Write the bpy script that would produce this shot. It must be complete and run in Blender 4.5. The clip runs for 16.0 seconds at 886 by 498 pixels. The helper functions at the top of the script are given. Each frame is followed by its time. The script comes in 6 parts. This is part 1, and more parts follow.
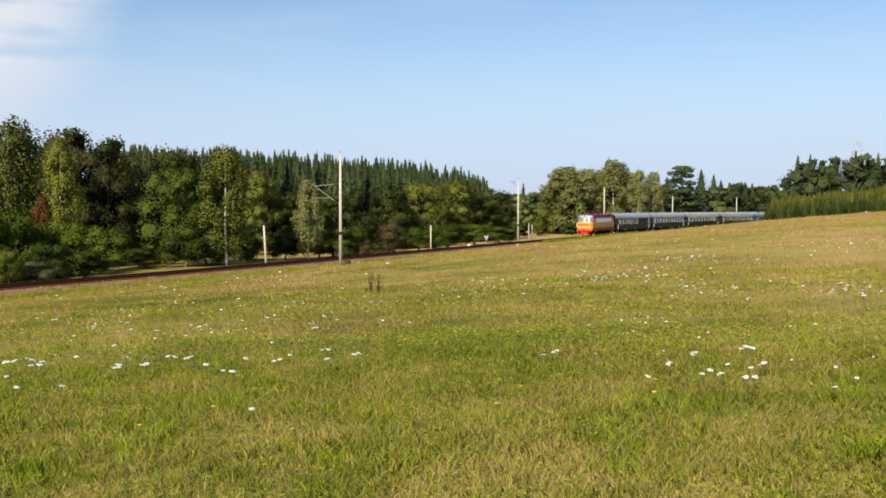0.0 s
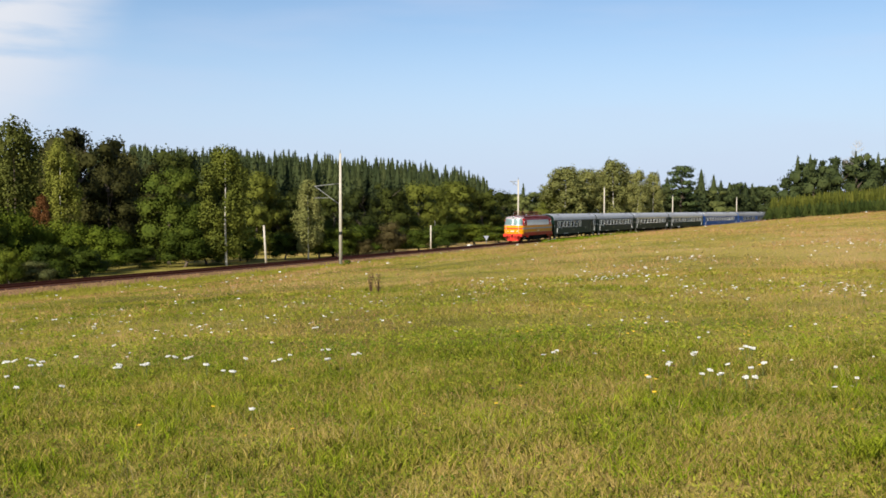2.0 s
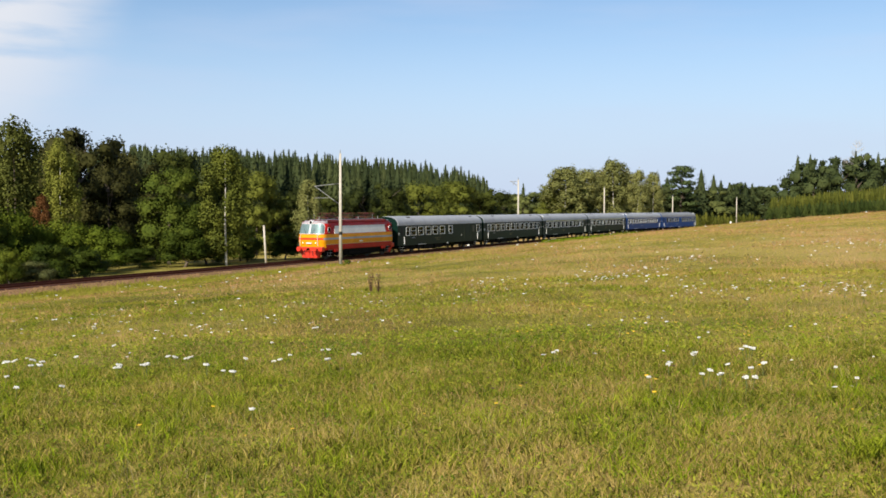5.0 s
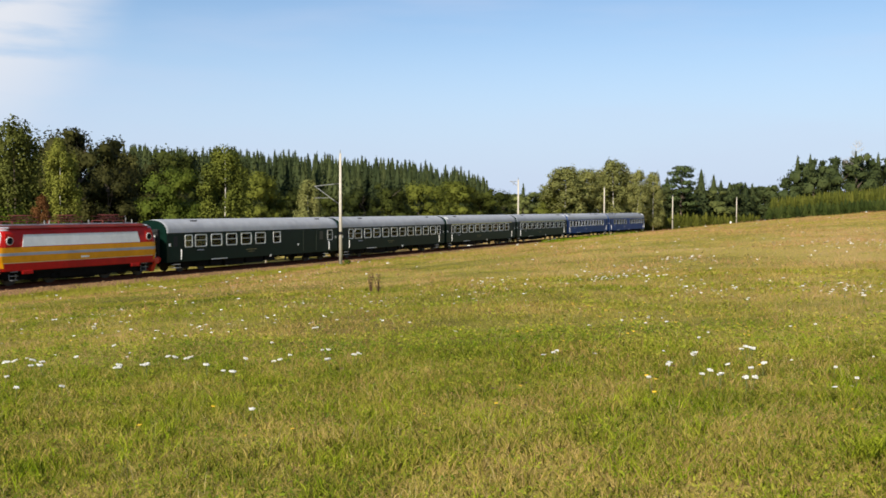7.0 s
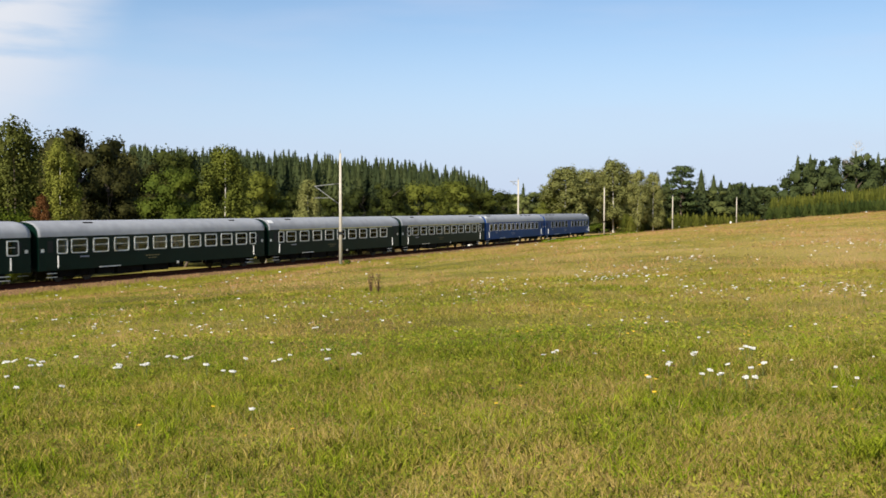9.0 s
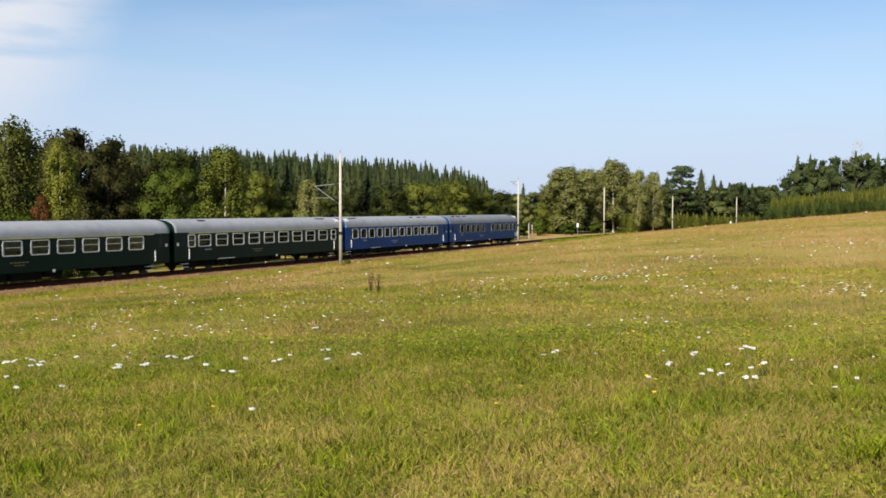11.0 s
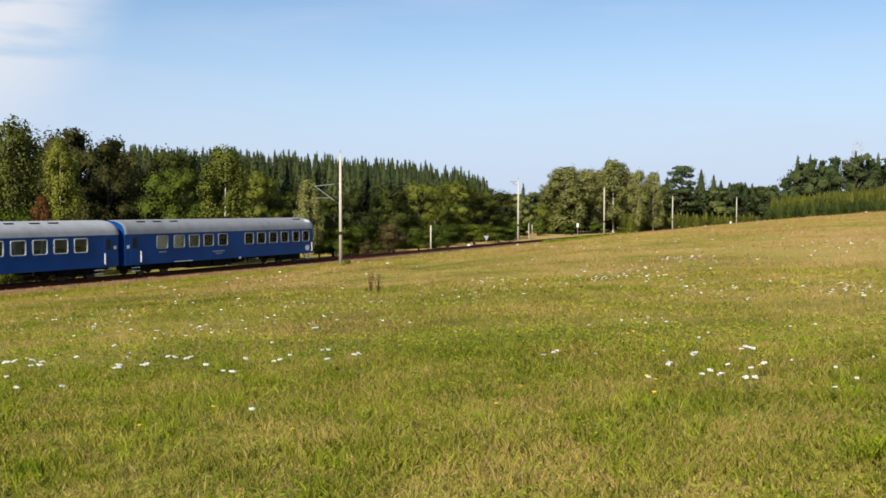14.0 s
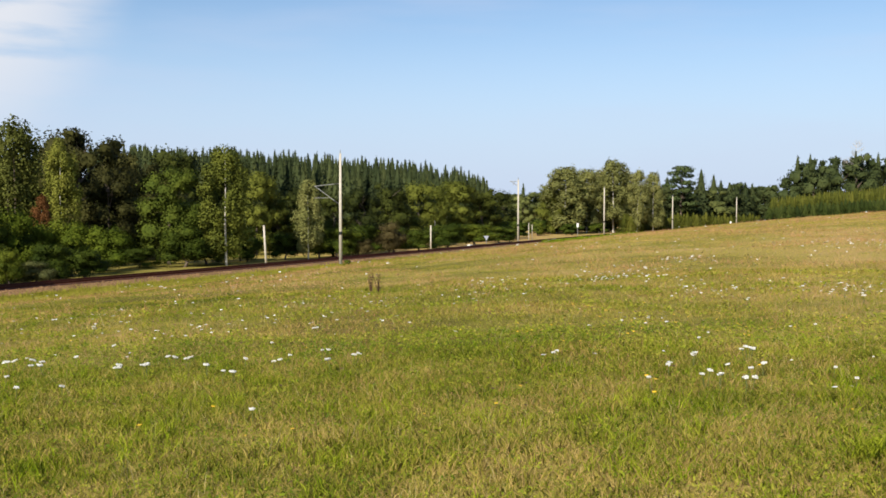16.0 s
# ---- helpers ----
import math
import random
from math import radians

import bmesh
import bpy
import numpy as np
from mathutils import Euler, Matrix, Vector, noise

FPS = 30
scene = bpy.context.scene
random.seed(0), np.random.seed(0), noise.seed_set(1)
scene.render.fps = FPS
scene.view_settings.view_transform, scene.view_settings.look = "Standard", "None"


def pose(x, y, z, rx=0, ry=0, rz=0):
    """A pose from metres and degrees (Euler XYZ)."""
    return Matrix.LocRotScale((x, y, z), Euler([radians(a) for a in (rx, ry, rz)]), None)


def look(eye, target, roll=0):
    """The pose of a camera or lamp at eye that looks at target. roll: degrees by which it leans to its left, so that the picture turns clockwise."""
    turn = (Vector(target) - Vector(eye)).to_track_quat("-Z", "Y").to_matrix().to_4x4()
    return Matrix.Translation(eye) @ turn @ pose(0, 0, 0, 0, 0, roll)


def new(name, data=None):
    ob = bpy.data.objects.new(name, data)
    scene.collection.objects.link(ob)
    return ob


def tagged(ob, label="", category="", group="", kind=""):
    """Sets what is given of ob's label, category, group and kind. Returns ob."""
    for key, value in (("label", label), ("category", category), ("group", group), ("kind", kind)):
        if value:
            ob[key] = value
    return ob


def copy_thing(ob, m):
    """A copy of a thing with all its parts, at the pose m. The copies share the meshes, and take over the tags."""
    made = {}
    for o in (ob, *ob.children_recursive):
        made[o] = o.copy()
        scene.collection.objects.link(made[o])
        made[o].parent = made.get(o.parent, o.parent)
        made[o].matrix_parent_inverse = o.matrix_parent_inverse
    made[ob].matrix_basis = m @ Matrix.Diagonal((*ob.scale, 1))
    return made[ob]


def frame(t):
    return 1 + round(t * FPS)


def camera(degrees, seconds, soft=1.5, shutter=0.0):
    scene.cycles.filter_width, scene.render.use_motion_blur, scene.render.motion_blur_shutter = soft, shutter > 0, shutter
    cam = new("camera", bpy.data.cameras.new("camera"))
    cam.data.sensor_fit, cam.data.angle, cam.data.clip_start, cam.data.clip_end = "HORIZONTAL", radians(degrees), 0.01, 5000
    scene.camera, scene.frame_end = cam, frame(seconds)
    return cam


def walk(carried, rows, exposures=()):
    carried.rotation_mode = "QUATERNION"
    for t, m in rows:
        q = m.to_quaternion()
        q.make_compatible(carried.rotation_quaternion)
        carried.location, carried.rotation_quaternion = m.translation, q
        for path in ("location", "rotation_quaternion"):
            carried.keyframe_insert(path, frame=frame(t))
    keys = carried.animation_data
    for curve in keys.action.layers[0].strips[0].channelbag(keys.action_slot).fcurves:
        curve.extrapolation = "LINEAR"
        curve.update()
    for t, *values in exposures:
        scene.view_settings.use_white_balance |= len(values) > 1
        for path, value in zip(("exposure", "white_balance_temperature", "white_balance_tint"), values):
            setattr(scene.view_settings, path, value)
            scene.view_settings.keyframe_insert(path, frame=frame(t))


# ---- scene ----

# Plan: metres, rail top at z = 0; the camera stands on the meadow above the line.
cam = camera(48.60, 16.0, soft=1.65, shutter=0.15)
EYE = (0.0, 0.0, 4.83)
walk(cam, [(0.0, pose(*EYE, 87.669, 0, 0)), (16.0, pose(*EYE, 87.669, 0, 0))])

# ---------------------------------------------------------------- world and sun
SUN_EL, SUN_AZ = radians(36), math.atan2(-0.915, -0.40)   # direction towards the sun
scene.view_settings.exposure = 0.5


def make_world():
    w = bpy.data.worlds.new("sky")
    scene.world = w
    w.use_nodes = True
    nt = w.node_tree
    bg = nt.nodes["Background"]
    sky = nt.nodes.new("ShaderNodeTexSky")
    sky.sky_type, sky.sun_disc = "NISHITA", False
    sky.sun_elevation = SUN_EL
    sky.sun_rotation = math.pi / 2 - SUN_AZ
    sky.air_density, sky.dust_density, sky.ozone_density = 1.0, 0.2, 3.6
    # a thin even veil, faint streaks, and one soft cirrus bank
    L = nt.links.new
    tc = nt.nodes.new("ShaderNodeTexCoord")
    mp = nt.nodes.new("ShaderNodeMapping")
    mp.inputs["Scale"].default_value = (1.5, 1.5, 9.0)
    mp.inputs["Location"].default_value = (0.35, 0.1, 0.2)
    L(tc.outputs["Generated"], mp.inputs["Vector"])
    nz = nt.nodes.new("ShaderNodeTexNoise")
    nz.inputs["Scale"].default_value, nz.inputs["Detail"].default_value = 2.2, 6
    L(mp.outputs["Vector"], nz.inputs["Vector"])

    def ranged(sock, a, b, c, d):
        r = nt.nodes.new("ShaderNodeMapRange")
        r.interpolation_type = "SMOOTHSTEP"
        for key, v in (("From Min", a), ("From Max", b), ("To Min", c), ("To Max", d)):
            r.inputs[key].default_value = v
        L(sock, r.inputs["Value"])
        return r.outputs["Result"]

    def blend(fac, a, colour):
        mix = nt.nodes.new("ShaderNodeMix")
        mix.data_type = "RGBA"
        mix.inputs["B"].default_value = (*colour, 1)
        L(fac, mix.inputs["Factor"])
        L(a, mix.inputs["A"])
        return mix.outputs["Result"]

    sep = nt.nodes.new("ShaderNodeSeparateXYZ")
    L(tc.outputs["Generated"], sep.inputs[0])
    hazy = blend(ranged(sep.outputs["Z"], 0.0, 0.23, 0.92, 0.0), sky.outputs["Color"], (4.40, 5.28, 7.0))
    veil = blend(ranged(nz.outputs["Fac"], 0.42, 0.75, 0.0, 0.30), hazy, (4.9, 5.5, 7.0))
    dot = nt.nodes.new("ShaderNodeVectorMath")
    dot.operation = "DOT_PRODUCT"
    dot.inputs[1].default_value = Vector((-0.455, 0.865, 0.222)).normalized()
    L(tc.outputs["Generated"], dot.inputs[0])
    near = ranged(dot.outputs["Value"], 0.982, 0.999, 0.0, 1.0)
    mp2 = nt.nodes.new("ShaderNodeMapping")
    mp2.inputs["Scale"].default_value = (2.2, 2.2, 11.0)
    mp2.inputs["Rotation"].default_value = (0.0, radians(4), 0.0)
    L(tc.outputs["Generated"], mp2.inputs["Vector"])
    wisp = nt.nodes.new("ShaderNodeTexNoise")
    wisp.inputs["Scale"].default_value, wisp.inputs["Detail"].default_value = 3.2, 7
    L(mp2.outputs["Vector"], wisp.inputs["Vector"])
    mul = nt.nodes.new("ShaderNodeMath")
    mul.operation = "MULTIPLY"
    L(near, mul.inputs[0])
    L(ranged(wisp.outputs["Fac"], 0.36, 0.58, 0.25, 1.0), mul.inputs[1])
    cloud = blend(mul.outputs[0], veil, (6.4, 6.6, 7.1))
    L(cloud, bg.inputs["Color"])
    bg.inputs["Strength"].default_value = 0.088


make_world()
sun = new("sun", bpy.data.lights.new("sun", "SUN"))
sun.data.energy, sun.data.angle, sun.data.color = 4.8, radians(0.5), (1.0, 0.93, 0.80)
sun.matrix_world = look((-40, -90, 75), Vector((-40, -90, 75)) - Vector((math.cos(SUN_AZ) * math.cos(SUN_EL), math.sin(SUN_AZ) * math.cos(SUN_EL), math.sin(SUN_EL))))


# ---------------------------------------------------------------- materials
def material(name, base, rough=0.6, metal=0.0, vary=0.12, scale=6.0, bump=0.0, bump_scale=40.0, second=None, second_scale=0.8, spec=0.5, coat=0.0):
    """Painted or raw surface: two scales of variation and fine relief."""
    m = bpy.data.materials.new(name)
    m.use_nodes = True
    nt = m.node_tree
    b = nt.nodes["Principled BSDF"]
    b.inputs["Roughness"].default_value, b.inputs["Metallic"].default_value = rough, metal
    b.inputs["Specular IOR Level"].default_value = spec
    b.inputs["Coat Weight"].default_value = coat
    L = nt.links.new
    geo = nt.nodes.new("ShaderNodeTexCoord")
    n1 = nt.nodes.new("ShaderNodeTexNoise")
    n1.inputs["Scale"].default_value, n1.inputs["Detail"].default_value = scale, 6
    L(geo.outputs["Object"], n1.inputs["Vector"])
    n2 = nt.nodes.new("ShaderNodeTexNoise")
    n2.inputs["Scale"].default_value, n2.inputs["Detail"].default_value = second_scale, 3
    L(geo.outputs["Object"], n2.inputs["Vector"])
    mix2 = nt.nodes.new("ShaderNodeMix")
    mix2.data_type = "RGBA"
    mix2.inputs["A"].default_value = (*base, 1)
    mix2.inputs["B"].default_value = (*(second or [c * 0.8 for c in base]), 1)
    mr = nt.nodes.new("ShaderNodeMapRange")
    mr.inputs["From Min"].default_value, mr.inputs["From Max"].default_value = 0.38, 0.68
    L(n2.outputs["Fac"], mr.inputs["Value"])
    L(mr.outputs["Result"], mix2.inputs["Factor"])
    hsv = nt.nodes.new("ShaderNodeHueSaturation")
    mv = nt.nodes.new("ShaderNodeMapRange")
    mv.inputs["From Min"].default_value, mv.inputs["From Max"].default_value = 0.3, 0.7
    mv.inputs["To Min"].default_value, mv.inputs["To Max"].default_value = 1 - vary, 1 + vary
    L(n1.outputs["Fac"], mv.inputs["Value"])
    L(mv.outputs["Result"], hsv.inputs["Value"])
    L(mix2.outputs["Result"], hsv.inputs["Color"])
    L(hsv.outputs["Color"], b.inputs["Base Color"])
    if bump:
        n3 = nt.nodes.new("ShaderNodeTexNoise")
        n3.inputs["Scale"].default_value, n3.inputs["Detail"].default_value = bump_scale, 4
        L(geo.outputs["Object"], n3.inputs["Vector"])
        bp = nt.nodes.new("ShaderNodeBump")
        bp.inputs["Strength"].default_value, bp.inputs["Distance"].default_value = bump, 0.02
        L(n3.outputs["Fac"], bp.inputs["Height"])
        L(bp.outputs["Normal"], b.inputs["Normal"])
    return m


def dryness(nt, geo, fac, amount):
    """The meadow is drier and redder up towards its crest, greener on the low ground beyond the line."""
    sep = nt.nodes.new("ShaderNodeSeparateXYZ")
    nt.links.new(geo.outputs["Position"], sep.inputs[0])
    r = nt.nodes.new("ShaderNodeMapRange")
    for key, v in (("From Min", -8.0), ("From Max", 40.0), ("To Min", -0.35 * amount), ("To Max", 0.75 * amount)):
        r.inputs[key].default_value = v
    crest = nt.nodes.new("ShaderNodeMath")
    crest.operation = "MULTIPLY_ADD"
    crest.inputs[1].default_value = 1.5
    nt.links.new(sep.outputs["X"], crest.inputs[0])
    along = nt.nodes.new("ShaderNodeMath")
    along.operation = "MULTIPLY"
    along.inputs[1].default_value = 0.3
    nt.links.new(sep.outputs["Y"], along.inputs[0])
    nt.links.new(along.outputs[0], crest.inputs[2])
    nt.links.new(crest.outputs[0], r.inputs["Value"])
    wet = nt.nodes.new("ShaderNodeMapRange")
    for key, v in (("From Min", -0.80), ("From Max", -0.55), ("To Min", 0.10), ("To Max", 0.0)):
        wet.inputs[key].default_value = v
    nt.links.new(sep.outputs["Z"], wet.inputs["Value"])
    add, both = nt.nodes.new("ShaderNodeMath"), nt.nodes.new("ShaderNodeMath")
    nt.links.new(fac, add.inputs[0])
    nt.links.new(r.outputs["Result"], add.inputs[1])
    nt.links.new(add.outputs[0], both.inputs[0])
    nt.links.new(wet.outputs["Result"], both.inputs[1])
    return both.outputs[0]


def leaf_material(name, colours, translucent=0.35, island=0.5, patch=0.45, contrast=1.0, dry=0.0, own=0.5):
    """Foliage: colour varies leaf by leaf, tree by tree and in patches; light shines through."""
    m = bpy.data.materials.new(name)
    m.use_nodes = True
    nt = m.node_tree
    L = nt.links.new
    out = nt.nodes["Material Output"]
    b = nt.nodes["Principled BSDF"]
    b.inputs["Roughness"].default_value = 0.7
    b.inputs["Specular IOR Level"].default_value = 0.08
    geo = nt.nodes.new("ShaderNodeNewGeometry")
    info = nt.nodes.new("ShaderNodeObjectInfo")
    ramp = nt.nodes.new("ShaderNodeValToRGB")
    els = ramp.color_ramp.elements
    while len(els) < len(colours):
        els.new(0.5)
    for i, c in enumerate(colours):
        els[i].position = i / (len(colours) - 1)
        els[i].color = (*c, 1)
    nz = nt.nodes.new("ShaderNodeTexNoise")
    nz.inputs["Scale"].default_value, nz.inputs["Detail"].default_value = patch, 4
    L(geo.outputs["Position"], nz.inputs["Vector"])
    a1 = nt.nodes.new("ShaderNodeMath")
    a1.operation = "MULTIPLY_ADD"
    a1.inputs[1].default_value = island
    L(geo.outputs["Random Per Island"], a1.inputs[0])
    a2 = nt.nodes.new("ShaderNodeMath")
    a2.operation = "MULTIPLY_ADD"
    a2.inputs[1].default_value, a2.inputs[2].default_value = own, -0.5 * own
    L(info.outputs["Random"], a2.inputs[0])
    a3 = nt.nodes.new("ShaderNodeMath")
    a3.operation = "ADD"
    a0 = nt.nodes.new("ShaderNodeMath")
    a0.operation = "MULTIPLY_ADD"
    a0.inputs[1].default_value, a0.inputs[2].default_value = contrast, 0.5 - 0.5 * contrast
    L(nz.outputs["Fac"], a0.inputs[0])
    L(a0.outputs[0], a3.inputs[0])
    L(a2.outputs[0], a3.inputs[1])
    a4 = nt.nodes.new("ShaderNodeMath")
    a4.operation = "SUBTRACT"
    a4.inputs[1].default_value = island / 2
    L(a3.outputs[0], a4.inputs[0])
    L(a4.outputs[0], a1.inputs[2])
    L(dryness(nt, geo, a1.outputs[0], dry) if dry else a1.outputs[0], ramp.inputs["Fac"])
    L(ramp.outputs["Color"], b.inputs["Base Color"])
    tr = nt.nodes.new("ShaderNodeBsdfTranslucent")
    L(ramp.outputs["Color"], tr.inputs["Color"])
    mix = nt.nodes.new("ShaderNodeMixShader")
    mix.inputs[0].default_value = translucent
    L(b.outputs[0], mix.inputs[1])
    L(tr.outputs[0], mix.inputs[2])
    L(mix.outputs[0], out.inputs["Surface"])
    return m


def glass_material(name, tint, clear):
    m = bpy.data.materials.new(name)
    m.use_nodes = True
    nt = m.node_tree
    out = nt.nodes["Material Output"]
    nt.nodes.remove(nt.nodes["Principled BSDF"])
    t = nt.nodes.new("ShaderNodeBsdfTransparent")
    t.inputs["Color"].default_value = (*tint, 1)
    g = nt.nodes.new("ShaderNodeBsdfGlossy")
    g.inputs["Roughness"].default_value = 0.08
    g.inputs["Color"].default_value = (0.50, 0.56, 0.66, 1)
    fr = nt.nodes.new("ShaderNodeFresnel")
    fr.inputs["IOR"].default_value = 1.32
    add = nt.nodes.new("ShaderNodeMath")
    add.operation = "ADD"
    add.inputs[1].default_value = 1 - clear
    nt.links.new(fr.outputs[0], add.inputs[0])
    mix = nt.nodes.new("ShaderNodeMixShader")
    nt.links.new(add.outputs[0], mix.inputs[0])
    nt.links.new(t.outputs[0], mix.inputs[1])
    nt.links.new(g.outputs[0], mix.inputs[2])
    nt.links.new(mix.outputs[0], out.inputs["Surface"])
    return m


def field_material(name, cols, patch=0.16, fine=9.0):
    """Meadow soil and thatch: green, straw and reddish patches."""
    m = bpy.data.materials.new(name)
    m.use_nodes = True
    nt = m.node_tree
    L = nt.links.new
    b = nt.nodes["Principled BSDF"]
    b.inputs["Roughness"].default_value = 0.95
    b.inputs["Specular IOR Level"].default_value = 0.1
    geo = nt.nodes.new("ShaderNodeNewGeometry")
    vals = []
    for sc, det in ((patch, 5), (fine, 5)):
        nz = nt.nodes.new("ShaderNodeTexNoise")
        nz.inputs["Scale"].default_value, nz.inputs["Detail"].default_value = sc, det
        nz.inputs["Roughness"].default_value = 0.62
        L(geo.outputs["Position"], nz.inputs["Vector"])
        vals.append(nz)
    add = nt.nodes.new("ShaderNodeMath")
    add.operation = "MULTIPLY_ADD"
    add.inputs[1].default_value = 0.7
    L(vals[1].outputs["Fac"], add.inputs[0])
    sub = nt.nodes.new("ShaderNodeMath")
    sub.operation = "MULTIPLY_ADD"
    sub.inputs[1].default_value, sub.inputs[2].default_value = 1.1, -0.42
    L(vals[0].outputs["Fac"], sub.inputs[0])
    L(sub.outputs[0], add.inputs[2])
    ramp = nt.nodes.new("ShaderNodeValToRGB")
    els = ramp.color_ramp.elements
    while len(els) < len(cols):
        els.new(0.5)
    for i, c in enumerate(cols):
        els[i].position = 0.2 + 0.6 * i / (len(cols) - 1)
        els[i].color = (*c, 1)
    L(dryness(nt, geo, add.outputs[0], 0.24), ramp.inputs["Fac"])
    L(ramp.outputs["Color"], b.inputs["Base Color"])
    bp = nt.nodes.new("ShaderNodeBump")
    bp.inputs["Strength"].default_value, bp.inputs["Distance"].default_value = 0.7, 0.08
    L(vals[1].outputs["Fac"], bp.inputs["Height"])
    L(bp.outputs["Normal"], b.inputs["Normal"])
    return m


